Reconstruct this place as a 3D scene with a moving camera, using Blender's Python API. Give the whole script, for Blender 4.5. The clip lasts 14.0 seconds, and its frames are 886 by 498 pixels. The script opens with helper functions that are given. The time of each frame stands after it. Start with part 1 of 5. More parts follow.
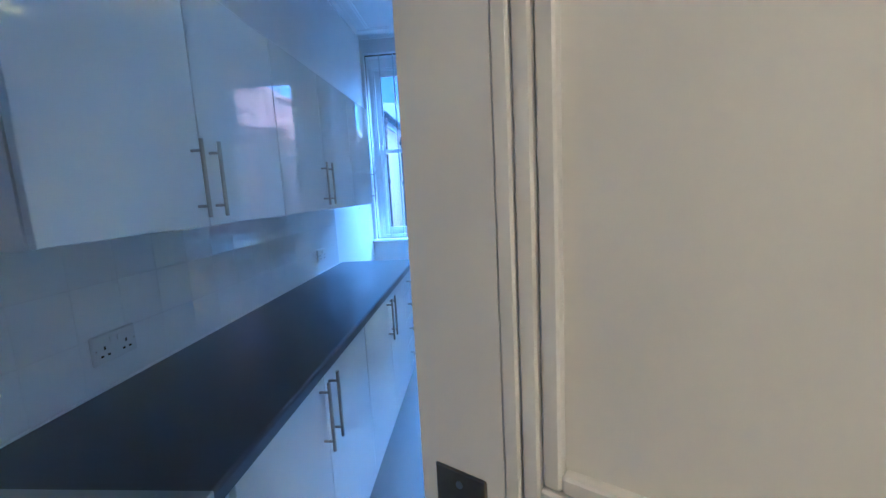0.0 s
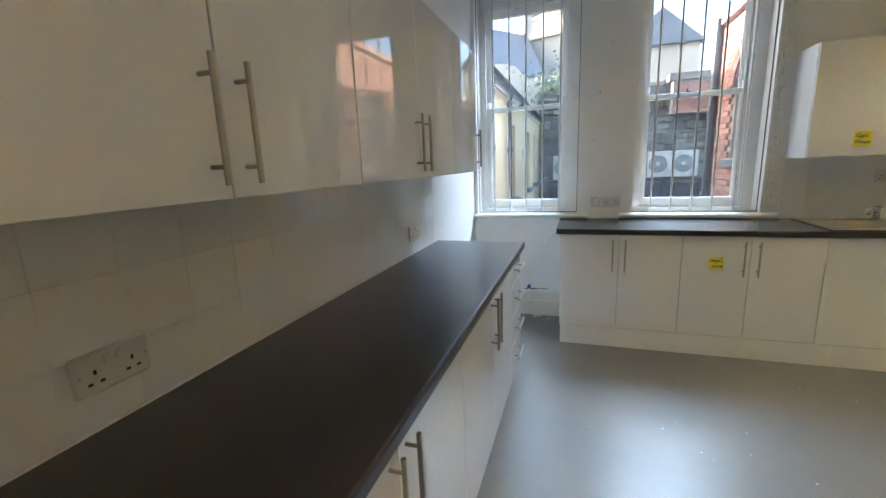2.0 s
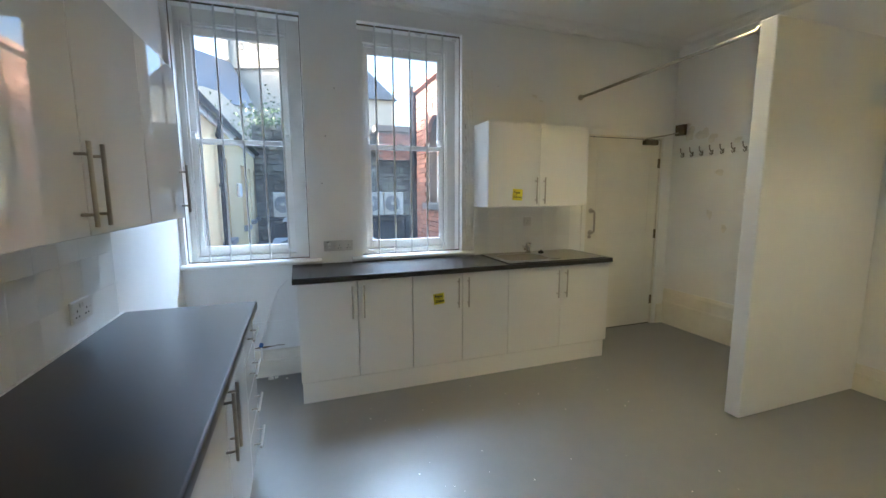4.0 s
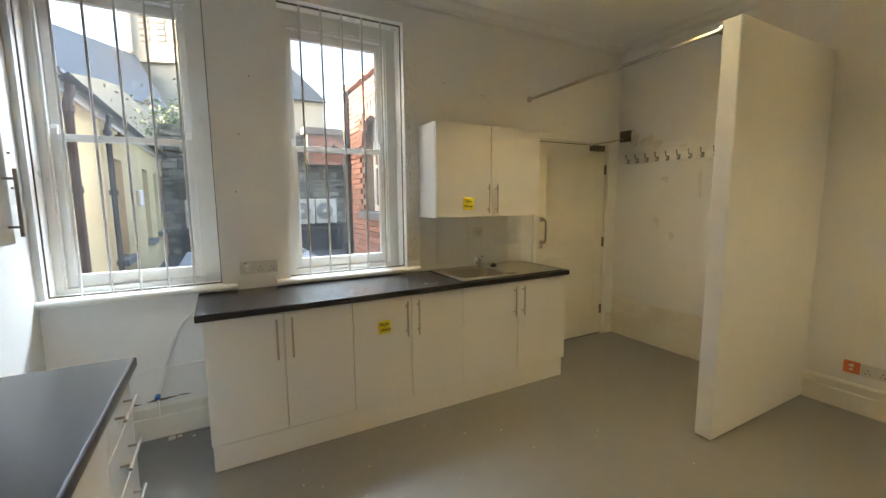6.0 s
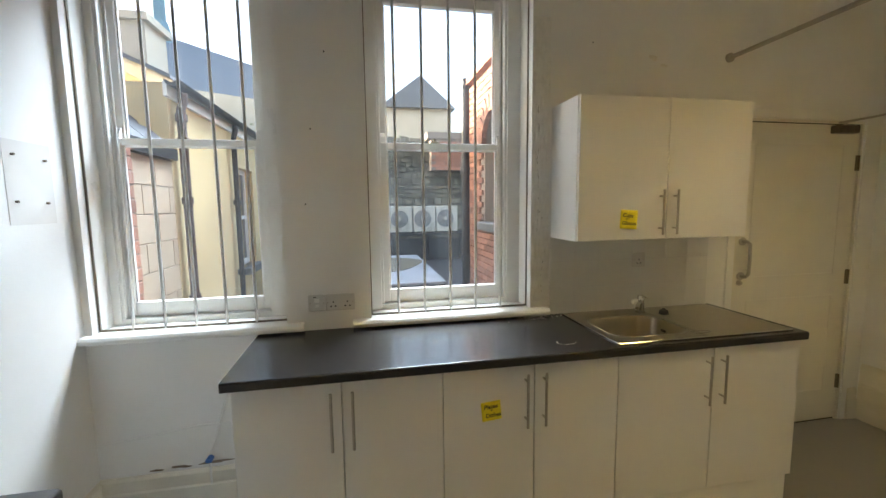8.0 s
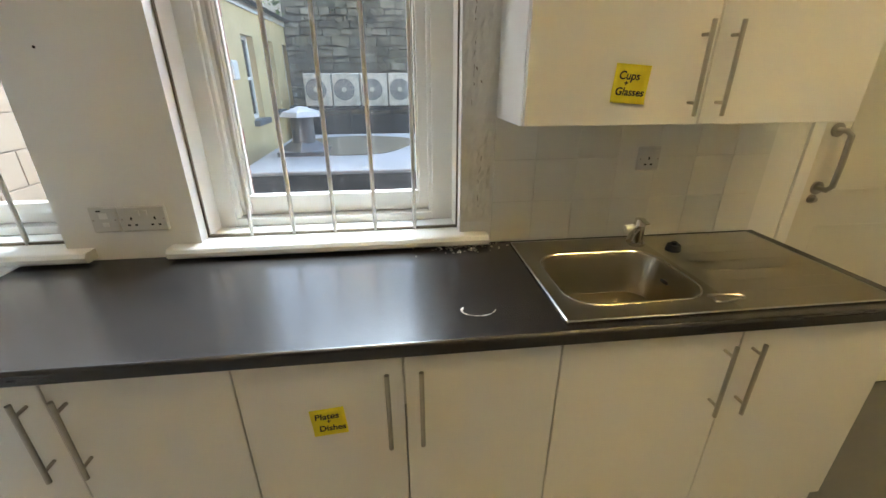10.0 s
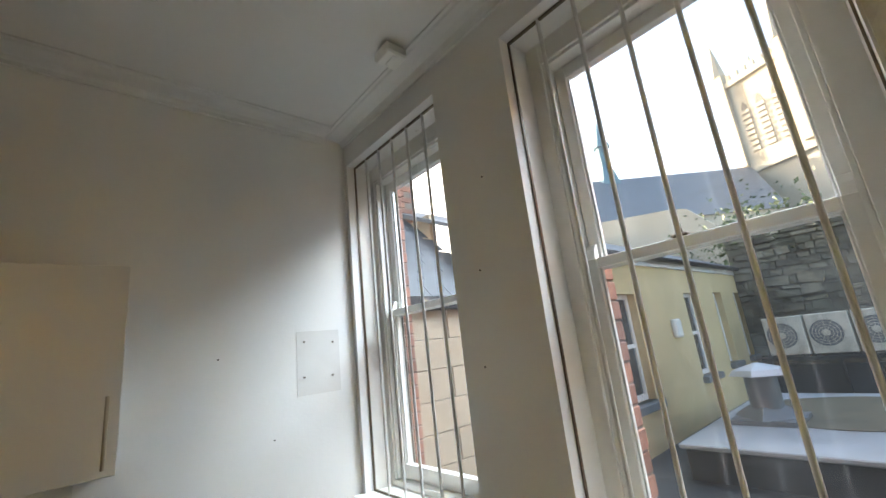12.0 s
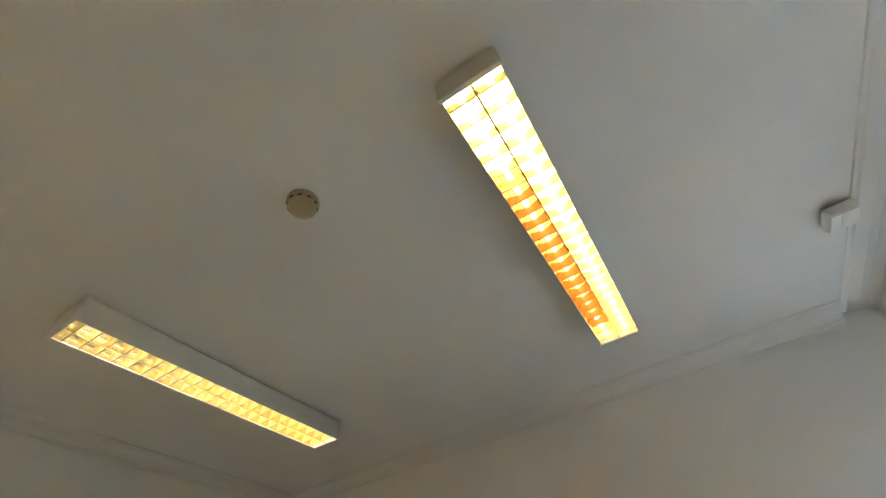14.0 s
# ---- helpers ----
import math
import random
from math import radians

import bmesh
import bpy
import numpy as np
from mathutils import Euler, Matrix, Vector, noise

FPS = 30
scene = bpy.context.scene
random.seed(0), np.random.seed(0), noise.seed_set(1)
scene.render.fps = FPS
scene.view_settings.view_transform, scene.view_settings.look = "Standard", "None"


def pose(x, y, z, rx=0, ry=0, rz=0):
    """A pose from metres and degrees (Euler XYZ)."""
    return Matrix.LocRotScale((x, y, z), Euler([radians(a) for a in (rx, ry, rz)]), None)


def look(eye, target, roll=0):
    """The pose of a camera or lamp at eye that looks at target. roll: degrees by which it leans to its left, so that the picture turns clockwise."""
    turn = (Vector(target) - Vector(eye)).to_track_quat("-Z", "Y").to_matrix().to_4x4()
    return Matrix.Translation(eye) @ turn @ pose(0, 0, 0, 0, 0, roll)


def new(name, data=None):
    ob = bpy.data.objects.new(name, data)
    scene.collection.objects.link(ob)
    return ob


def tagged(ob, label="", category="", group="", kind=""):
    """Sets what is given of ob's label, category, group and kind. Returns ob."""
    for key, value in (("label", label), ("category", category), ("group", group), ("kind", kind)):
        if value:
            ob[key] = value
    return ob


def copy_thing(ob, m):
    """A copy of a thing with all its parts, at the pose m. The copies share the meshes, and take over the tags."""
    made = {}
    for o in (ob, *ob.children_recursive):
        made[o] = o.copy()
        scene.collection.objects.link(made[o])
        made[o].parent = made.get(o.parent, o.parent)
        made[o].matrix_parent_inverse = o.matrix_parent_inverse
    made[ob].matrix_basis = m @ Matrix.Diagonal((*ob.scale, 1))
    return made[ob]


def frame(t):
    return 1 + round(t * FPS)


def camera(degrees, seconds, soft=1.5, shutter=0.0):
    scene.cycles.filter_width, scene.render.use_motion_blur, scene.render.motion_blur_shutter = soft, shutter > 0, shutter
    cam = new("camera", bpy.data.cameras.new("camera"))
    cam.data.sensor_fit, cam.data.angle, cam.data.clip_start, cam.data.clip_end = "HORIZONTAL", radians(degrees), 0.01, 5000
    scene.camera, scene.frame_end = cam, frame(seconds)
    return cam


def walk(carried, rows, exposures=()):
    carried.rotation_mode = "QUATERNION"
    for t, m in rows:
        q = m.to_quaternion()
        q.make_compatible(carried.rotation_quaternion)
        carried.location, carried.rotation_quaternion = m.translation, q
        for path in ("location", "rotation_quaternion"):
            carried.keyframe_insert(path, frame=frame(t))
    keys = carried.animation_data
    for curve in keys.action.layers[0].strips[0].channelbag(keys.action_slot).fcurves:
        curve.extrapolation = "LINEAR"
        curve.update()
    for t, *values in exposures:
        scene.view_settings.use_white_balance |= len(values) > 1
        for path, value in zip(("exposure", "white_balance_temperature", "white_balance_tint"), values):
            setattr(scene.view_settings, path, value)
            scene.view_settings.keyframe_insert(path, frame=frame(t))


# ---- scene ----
cam = camera(94.8, 14.0)
EXPO = [(0, 3.45, 3350, 10), (0.5, 3.0, 3120, 10), (1.0, 3.15, 3950, 10), (1.5, 3.35, 4700, 10), (2.0, 3.4, 5600, 10), (3.0, 3.4, 5700, 10), (3.5, 3.4, 5500, 10), (4.0, 3.3, 5300, 10), (4.2, 3.35, 6100, 10), (6.3, 3.33, 6600, 10), (7.2, 3.2, 6600, 10),
        (9.3, 3.05, 6700, 10), (9.5, 3.05, 6750, 10), (10, 3.45, 6600, 10), (10.5, 3.35, 6250, 10), (11, 2.85, 6300, 10), (11.5, 2.6, 6600, 10), (12, 2.75, 6750, 10), (12.5, 2.6, 6600, 10), (13, 3.0, 6500, 10), (13.5, 3.35, 6250, 10), (14, 3.6, 6250, 10)]
PATH = [
    (0, (1.094, 0.758, 1.415), (0.925, 2.731, 1.134), -3.1),
    (0.5, (1.044, 1.005, 1.401), (0.801, 2.968, 1.102), -3.4),
    (1, (0.984, 1.139, 1.386), (0.535, 3.059, 1.048), -3.3),
    (1.5, (0.944, 1.277, 1.384), (0.352, 3.151, 1.012), -3.2),
    (2, (0.921, 1.31, 1.395), (0.292, 3.165, 0.994), -2.4),
    (2.5, (0.918, 1.323, 1.396), (0.326, 3.193, 1.002), -1.9),
    (3, (0.928, 1.355, 1.411), (0.429, 3.264, 1.084), -2.2),
    (3.5, (0.866, 1.475, 1.445), (0.935, 3.457, 1.191), -1.3),
    (4, (0.829, 1.56, 1.46), (1.49, 3.429, 1.193), -0.2),
    (4.2, (0.856, 1.576, 1.456), (1.675, 3.38, 1.187), -0.2),
    (6.3, (0.93, 2.069, 1.512), (1.88, 3.813, 1.268), -0.5),
    (6.5, (0.939, 2.123, 1.536), (1.836, 3.896, 1.306), -0.8),
    (7, (0.968, 2.333, 1.549), (1.731, 4.169, 1.336), -1.2),
    (7.2, (1.017, 2.429, 1.544), (1.707, 4.295, 1.342), -1.2),
    (9.3, (1.836, 3.414, 1.53), (1.939, 5.364, 1.095), -0.0),
    (9.5, (1.906, 3.465, 1.511), (2.054, 5.379, 0.95), 0.1),
    (10, (2.002, 3.612, 1.475), (2.217, 5.44, 0.691), -0.1),
    (10.5, (2.111, 3.729, 1.452), (2.151, 5.62, 0.8), -1.7),
    (11, (2.247, 3.767, 1.487), (1.804, 5.695, 1.193), -1.9),
    (11.5, (2.237, 3.797, 1.546), (1.25, 5.535, 1.61), -3.3),
    (12, (2.161, 3.834, 1.636), (0.711, 5.128, 2.108), -6.5),
    (12.5, (2.163, 3.882, 1.699), (0.481, 4.526, 2.569), -8.5),
    (13, (2.295, 3.985, 1.758), (0.656, 3.97, 2.904), -7.4),
    (13.5, (2.429, 3.943, 1.771), (1.045, 3.573, 3.167), -6.8),
    (14, (2.612, 3.912, 1.805), (1.413, 3.295, 3.282), -7.0),
]
walk(cam, [(t, look(eye, target, roll)) for t, eye, target, roll in PATH], EXPO)

# ---- light and sky ----
world = bpy.data.worlds.new("sky")
scene.world = world
world.use_nodes = True
wn = world.node_tree.nodes
sky = wn.new("ShaderNodeTexSky")
sky.sky_type = "NISHITA"
sky.sun_disc = False
sky.sun_elevation = radians(15)
sky.sun_rotation = radians(-82)
sky.air_density, sky.dust_density = 1.0, 5.0
wn["Background"].inputs["Strength"].default_value = 0.15
world.node_tree.links.new(sky.outputs[0], wn["Background"].inputs[0])

sun = new("sun", bpy.data.lights.new("sun", "SUN"))
sun.data.energy, sun.data.angle, sun.data.color = 3.2, radians(0.6), (1.0, 0.93, 0.82)
sun.matrix_world = look((-20, 12.8, 5.4), (0, 10, 0))


# added area lamps, out of view, boost the sky's light through each sash window
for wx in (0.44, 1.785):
    skylamp = new("sky_fill", bpy.data.lights.new("sky_fill", "AREA"))
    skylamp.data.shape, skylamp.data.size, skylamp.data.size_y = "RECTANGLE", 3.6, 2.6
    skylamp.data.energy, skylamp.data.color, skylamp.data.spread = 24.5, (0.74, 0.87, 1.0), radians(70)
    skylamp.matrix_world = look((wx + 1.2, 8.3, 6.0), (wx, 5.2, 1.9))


# ---- materials ----
def mat(name, base, rough=0.5, metal=0.0, var=0.06, scale=6.0, bump=0.0, bscale=120.0, coat=0.0,
        dirt=None, dirt_amount=0.0, dirt_scale=2.5, rvar=0.08, tone=None, spec=0.5, rnd=0.0, stretch=None):
    """A surface with two scales of colour change, uneven gloss, fine relief and soft stains."""
    m = bpy.data.materials.new(name)
    m.use_nodes = True
    n, l = m.node_tree.nodes, m.node_tree.links
    b = n["Principled BSDF"]
    b.inputs["Metallic"].default_value = metal
    b.inputs["Coat Weight"].default_value = coat
    b.inputs["Coat Roughness"].default_value = 0.04
    b.inputs["Specular IOR Level"].default_value = spec
    co = n.new("ShaderNodeTexCoord")
    vec = co.outputs["Object"]
    if stretch:
        mp = n.new("ShaderNodeMapping")
        mp.inputs["Scale"].default_value = stretch
        l.new(vec, mp.inputs["Vector"])
        vec = mp.outputs[0]
    big = n.new("ShaderNodeTexNoise")
    big.inputs["Scale"].default_value, big.inputs["Detail"].default_value = scale, 5
    l.new(vec, big.inputs["Vector"])
    ramp = n.new("ShaderNodeValToRGB")
    e = ramp.color_ramp.elements
    e[0].position, e[1].position = 0.3, 0.7
    second = tone or base
    e[0].color = (*[c * (1 - var) for c in base], 1)
    e[1].color = (*[min(1, c * (1 + var)) for c in second], 1)
    l.new(big.outputs["Fac"], ramp.inputs["Fac"])
    col = ramp.outputs["Color"]
    if rnd:
        info = n.new("ShaderNodeObjectInfo")
        isl = n.new("ShaderNodeNewGeometry")
        add = n.new("ShaderNodeMath")
        add.operation = "ADD"
        l.new(info.outputs["Random"], add.inputs[0])
        l.new(isl.outputs["Random Per Island"], add.inputs[1])
        fr = n.new("ShaderNodeMath")
        fr.operation = "FRACT"
        l.new(add.outputs[0], fr.inputs[0])
        mr = n.new("ShaderNodeMapRange")
        mr.inputs["To Min"].default_value, mr.inputs["To Max"].default_value = 1 - rnd, 1 + rnd
        l.new(fr.outputs[0], mr.inputs["Value"])
        hsv = n.new("ShaderNodeHueSaturation")
        l.new(mr.outputs[0], hsv.inputs["Value"])
        l.new(col, hsv.inputs["Color"])
        col = hsv.outputs["Color"]
    if dirt:
        dn = n.new("ShaderNodeTexNoise")
        dn.inputs["Scale"].default_value, dn.inputs["Detail"].default_value = dirt_scale, 8
        dn.inputs["Roughness"].default_value = 0.65
        l.new(vec, dn.inputs["Vector"])
        dr = n.new("ShaderNodeMapRange")
        dr.inputs["From Min"].default_value, dr.inputs["From Max"].default_value = 0.42, 0.85
        dr.inputs["To Max"].default_value = dirt_amount
        l.new(dn.outputs["Fac"], dr.inputs["Value"])
        mix = n.new("ShaderNodeMix")
        mix.data_type = "RGBA"
        l.new(dr.outputs[0], mix.inputs["Factor"])
        l.new(col, mix.inputs["A"])
        mix.inputs["B"].default_value = (*dirt, 1)
        col = mix.outputs["Result"]
    l.new(col, b.inputs["Base Color"])
    rr = n.new("ShaderNodeMapRange")
    rr.inputs["To Min"].default_value, rr.inputs["To Max"].default_value = max(0.02, rough - rvar), min(1, rough + rvar)
    l.new(big.outputs["Fac"], rr.inputs["Value"])
    l.new(rr.outputs[0], b.inputs["Roughness"])
    if bump:
        fine = n.new("ShaderNodeTexNoise")
        fine.inputs["Scale"].default_value, fine.inputs["Detail"].default_value = bscale, 4
        l.new(vec, fine.inputs["Vector"])
        bp = n.new("ShaderNodeBump")
        bp.inputs["Strength"].default_value, bp.inputs["Distance"].default_value = bump, 0.004
        l.new(fine.outputs["Fac"], bp.inputs["Height"])
        l.new(bp.outputs[0], b.inputs["Normal"])
    return m


def glow(name, color, strength):
    m = bpy.data.materials.new(name)
    m.use_nodes = True
    b = m.node_tree.nodes["Principled BSDF"]
    b.inputs["Base Color"].default_value = (0.8, 0.8, 0.8, 1)
    b.inputs["Emission Color"].default_value = (*color, 1)
    b.inputs["Emission Strength"].default_value = strength
    return m


def glass_mat(name):
    m = bpy.data.materials.new(name)
    m.use_nodes = True
    n, l = m.node_tree.nodes, m.node_tree.links
    n.remove(n["Principled BSDF"])
    tr, gl, mx = n.new("ShaderNodeBsdfTransparent"), n.new("ShaderNodeBsdfGlossy"), n.new("ShaderNodeMixShader")
    lw, pw, ma = n.new("ShaderNodeLayerWeight"), n.new("ShaderNodeMath"), n.new("ShaderNodeMath")
    tr.inputs[0].default_value = (0.96, 0.97, 0.97, 1)
    gl.inputs["Roughness"].default_value = 0.02
    lw.inputs["Blend"].default_value = 0.5
    pw.operation, pw.inputs[1].default_value = "POWER", 5.0
    ma.operation, ma.inputs[1].default_value, ma.inputs[2].default_value = "MULTIPLY_ADD", 0.55, 0.025
    l.new(lw.outputs["Facing"], pw.inputs[0])
    l.new(pw.outputs[0], ma.inputs[0])
    l.new(ma.outputs[0], mx.inputs[0])
    l.new(tr.outputs[0], mx.inputs[1])
    l.new(gl.outputs[0], mx.inputs[2])
    # dust and dried rain on the pane; its scatter stands in for veiling glare
    co, ns, mr = n.new("ShaderNodeTexCoord"), n.new("ShaderNodeTexNoise"), n.new("ShaderNodeMapRange")
    ns.inputs["Scale"].default_value, ns.inputs["Detail"].default_value = 4.0, 7
    mr.inputs["From Min"].default_value, mr.inputs["From Max"].default_value = 0.35, 0.75
    mr.inputs["To Min"].default_value, mr.inputs["To Max"].default_value = 0.004, 0.02
    dust, mx2 = n.new("ShaderNodeBsdfTranslucent"), n.new("ShaderNodeMixShader")
    dust.inputs[0].default_value = (0.80, 0.82, 0.83, 1)
    l.new(co.outputs["Object"], ns.inputs["Vector"])
    l.new(ns.outputs["Fac"], mr.inputs["Value"])
    l.new(mr.outputs[0], mx2.inputs[0])
    l.new(mx.outputs[0], mx2.inputs[1])
    l.new(dust.outputs[0], mx2.inputs[2])
    l.new(mx2.outputs[0], n["Material Output"].inputs[0])
    return m


M_WALL = mat("wall_paint", (0.80, 0.79, 0.765), 0.55, var=0.03, scale=1.6, bump=0.12, bscale=60, dirt=(0.55, 0.52, 0.46), dirt_amount=0.12)
M_CEIL = mat("ceiling_paint", (0.78, 0.77, 0.75), 0.7, var=0.03, scale=1.2, bump=0.12, bscale=45, dirt=(0.55, 0.52, 0.45), dirt_amount=0.15)
M_TRIM = mat("white_gloss_paint", (0.80, 0.79, 0.75), 0.3, var=0.03, scale=5, bump=0.06, bscale=40, dirt=(0.55, 0.5, 0.42), dirt_amount=0.2, dirt_scale=6)
M_SKIRT = mat("cream_skirting_paint", (0.76, 0.72, 0.62), 0.4, var=0.04, scale=4, bump=0.08, bscale=40, dirt=(0.4, 0.36, 0.3), dirt_amount=0.3, dirt_scale=5)
M_FLOOR = mat("grey_vinyl", (0.205, 0.20, 0.19), 0.36, var=0.03, scale=9, bump=0.05, bscale=160, rvar=0.04)
M_GLOSS = mat("white_gloss_laminate", (0.75, 0.745, 0.725), 0.03, var=0.012, scale=2, bump=0.008, bscale=5, rvar=0.012, spec=0.85)
M_SATIN = mat("white_satin_laminate", (0.79, 0.77, 0.73), 0.26, var=0.006, scale=1.5, bump=0.012, bscale=6, rvar=0.015)
M_CARC = mat("white_melamine", (0.74, 0.73, 0.70), 0.4, var=0.02)
M_TOP = mat("black_brown_laminate", (0.027, 0.024, 0.023), 0.25, var=0.03, scale=14, tone=(0.028, 0.025, 0.024), bump=0.006, bscale=40, stretch=(1, 6, 6), rvar=0.012, spec=0.6)
M_TOPL = mat("black_brown_laminate_run", (0.027, 0.024, 0.023), 0.32, var=0.03, scale=14, tone=(0.028, 0.025, 0.024), bump=0.006, bscale=40, stretch=(6, 1, 6), rvar=0.012, spec=0.85)
M_STEEL = mat("brushed_steel", (0.43, 0.40, 0.35), 0.32, 1.0, var=0.05, scale=12)
M_HOOK = mat("dull_nickel", (0.30, 0.28, 0.25), 0.3, 1.0, var=0.1, scale=20)
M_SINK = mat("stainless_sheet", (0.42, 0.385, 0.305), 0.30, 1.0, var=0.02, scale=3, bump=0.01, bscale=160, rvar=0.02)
# same steel darkened: the bowl's shade is put into its colour
M_BOWL = mat("shaded_stainless", (0.34, 0.305, 0.235), 0.30, 1.0, var=0.02, scale=3, rvar=0.02)
M_CHROME = mat("chrome", (0.60, 0.59, 0.56), 0.12, 1.0, var=0.04)
M_PLAST = mat("white_plastic", (0.78, 0.77, 0.73), 0.3, var=0.03)
# greyed so plates stand out, in place of the shadow round their edges
M_SOCK = mat("greyed_white_plastic", (0.60, 0.59, 0.56), 0.35, var=0.04)
M_BROWN = mat("rusty_brown_iron", (0.085, 0.055, 0.045), 0.6, var=0.3, scale=12, bump=0.1)
M_BEIGE = mat("aged_plastic", (0.42, 0.35, 0.22), 0.4, var=0.04)
M_BLACK = mat("black_rubber", (0.012, 0.012, 0.013), 0.65, var=0.2)
# near-black stands in for the shade in gaps, slots and holes
M_DARK = mat("dark_gap", (0.02, 0.018, 0.016), 0.8)
M_TILE = mat("white_glazed_tile", (0.78, 0.78, 0.75), 0.045, var=0.02, scale=3, bump=0.008, bscale=8, rvar=0.015, spec=0.8)
M_GROUT = mat("pale_grout", (0.76, 0.75, 0.72), 0.7, var=0.06, scale=30)
M_BAR = mat("white_painted_iron", (0.66, 0.65, 0.62), 0.4, var=0.06, scale=20, bump=0.1, bscale=80, dirt=(0.35, 0.28, 0.2), dirt_amount=0.3, dirt_scale=9)
M_NOTE = mat("yellow_paper", (0.80, 0.70, 0.03), 0.8, var=0.03, scale=10)
M_INK = mat("black_ink", (0.01, 0.01, 0.012), 0.7)
M_DOOR = mat("cream_door_paint", (0.72, 0.69, 0.60), 0.35, var=0.03, scale=3, bump=0.05, bscale=50, dirt=(0.5, 0.46, 0.36), dirt_amount=0.15)
M_BRASS = mat("dull_bronze", (0.18, 0.15, 0.11), 0.35, 0.9, var=0.15, scale=30)
M_LAMPW = mat("lamp_enamel", (0.72, 0.71, 0.66), 0.35, var=0.03)
# yellow tint puts the tubes' warm glow into the trough's colour
M_REFL = mat("glow_tinted_aluminium", (0.66, 0.56, 0.30), 0.22, 1.0, var=0.05, scale=8)
M_TUBE = glow("lit_tube", (1.0, 0.84, 0.46), 2.6)
M_TUBED = glow("dim_tube", (1.0, 0.92, 0.76), 3.0)
# stronger tubes for the added, unseen fittings that brighten the room
M_TUBEB = glow("bright_tube", (1.0, 0.84, 0.50), 9.5)
# orange glow put into part of a tube for a reflection in the louvre
M_TUBEO = glow("orange_reflection_tube", (1.0, 0.42, 0.14), 0.65)
# blades tinted gold likewise, as if lit by the tubes
M_BLADE = mat("glow_tinted_blade", (0.44, 0.34, 0.12), 0.35, 0.5, var=0.1, scale=8)
M_GLASS = glass_mat("window_glass")
# brown colour puts in the shade inside cracks and chipped holes
M_CRACK = mat("crack_shadow", (0.20, 0.155, 0.11), 0.9)
M_FLAKE = mat("plaster_flakes", (0.72, 0.69, 0.62), 0.9, var=0.1, scale=40)
M_PATCH = mat("bare_plaster", (0.71, 0.68, 0.61), 0.8, var=0.12, scale=14, bump=0.2, bscale=60)
M_BLUE = mat("blue_plastic", (0.02, 0.10, 0.35), 0.4)
M_REDP = mat("orange_plastic", (0.55, 0.13, 0.04), 0.4)
# outdoors
M_BRICK = mat("red_brick", (0.25, 0.105, 0.068), 0.85, var=0.22, scale=9, tone=(0.33, 0.155, 0.10), bump=0.5, bscale=40, rnd=0.35, dirt=(0.13, 0.08, 0.06), dirt_amount=0.5, dirt_scale=3)
M_SOOT = mat("sooty_mortar", (0.09, 0.08, 0.065), 0.95, var=0.3, scale=5, bump=0.5, bscale=30)
M_MORTAR = mat("mortar", (0.22, 0.18, 0.145), 0.95, var=0.12, scale=20, bump=0.4, bscale=80)
M_YELLOW = mat("ochre_render", (0.64, 0.50, 0.27), 0.9, var=0.10, scale=1.5, bump=0.3, bscale=50, dirt=(0.30, 0.23, 0.13), dirt_amount=0.5, dirt_scale=1.2)
M_PINK = mat("pink_beige_render", (0.43, 0.335, 0.235), 0.9, var=0.08, scale=2, bump=0.3, bscale=50, dirt=(0.28, 0.2, 0.15), dirt_amount=0.5)
M_SLATE = mat("grey_slate", (0.13, 0.137, 0.15), 0.6, var=0.2, scale=5, bump=0.4, bscale=30, rnd=0.3)
# darker copy of the slate, offsetting the added sky lamps' strong light on it
M_DSLATE = mat("dimmed_slate", (0.06, 0.064, 0.072), 0.7, var=0.2, scale=5, bump=0.4, bscale=30, rnd=0.3)
M_STONE = mat("rubble_stone", (0.11, 0.10, 0.08), 0.95, var=0.3, scale=3, tone=(0.17, 0.155, 0.12), bump=0.9, bscale=6, rnd=0.35, dirt=(0.05, 0.06, 0.03), dirt_amount=0.6)
M_ASHLAR = mat("pale_limestone", (0.52, 0.46, 0.36), 0.9, var=0.12, scale=0.6, bump=0.4, bscale=10, dirt=(0.3, 0.26, 0.2), dirt_amount=0.5, dirt_scale=0.5)
M_SHADESTONE = mat("shaded_stone", (0.24, 0.21, 0.17), 0.9, var=0.1, scale=1)
M_FELT = mat("black_roofing_felt", (0.035, 0.037, 0.042), 0.5, var=0.3, scale=1.5, bump=0.4, bscale=40, dirt=(0.09, 0.09, 0.08), dirt_amount=0.5)
M_GREYROOF = mat("pale_grey_roofing", (0.38, 0.41, 0.44), 0.5, var=0.12, scale=1.5, bump=0.2, bscale=60, dirt=(0.16, 0.14, 0.09), dirt_amount=0.75, dirt_scale=0.9)
M_LEAD = mat("weathered_lead", (0.16, 0.17, 0.18), 0.5, 0.3, var=0.2, scale=6, bump=0.2)
M_COPPER = mat("green_copper", (0.16, 0.26, 0.30), 0.7, var=0.15, scale=2)
M_ACU = mat("cream_enamel", (0.58, 0.55, 0.47), 0.5, var=0.1, dirt=(0.16, 0.14, 0.10), dirt_amount=0.7, dirt_scale=4)
M_PIPE = mat("black_cast_iron", (0.02, 0.021, 0.024), 0.4, var=0.3, scale=12, bump=0.1)
M_LEAF = mat("leaves", (0.06, 0.09, 0.03), 0.6, var=0.3, scale=4, tone=(0.12, 0.15, 0.05), rnd=0.4)
M_GROUND = mat("yard_ground", (0.07, 0.068, 0.062), 0.9, var=0.2, scale=0.6, bump=0.5, bscale=10)


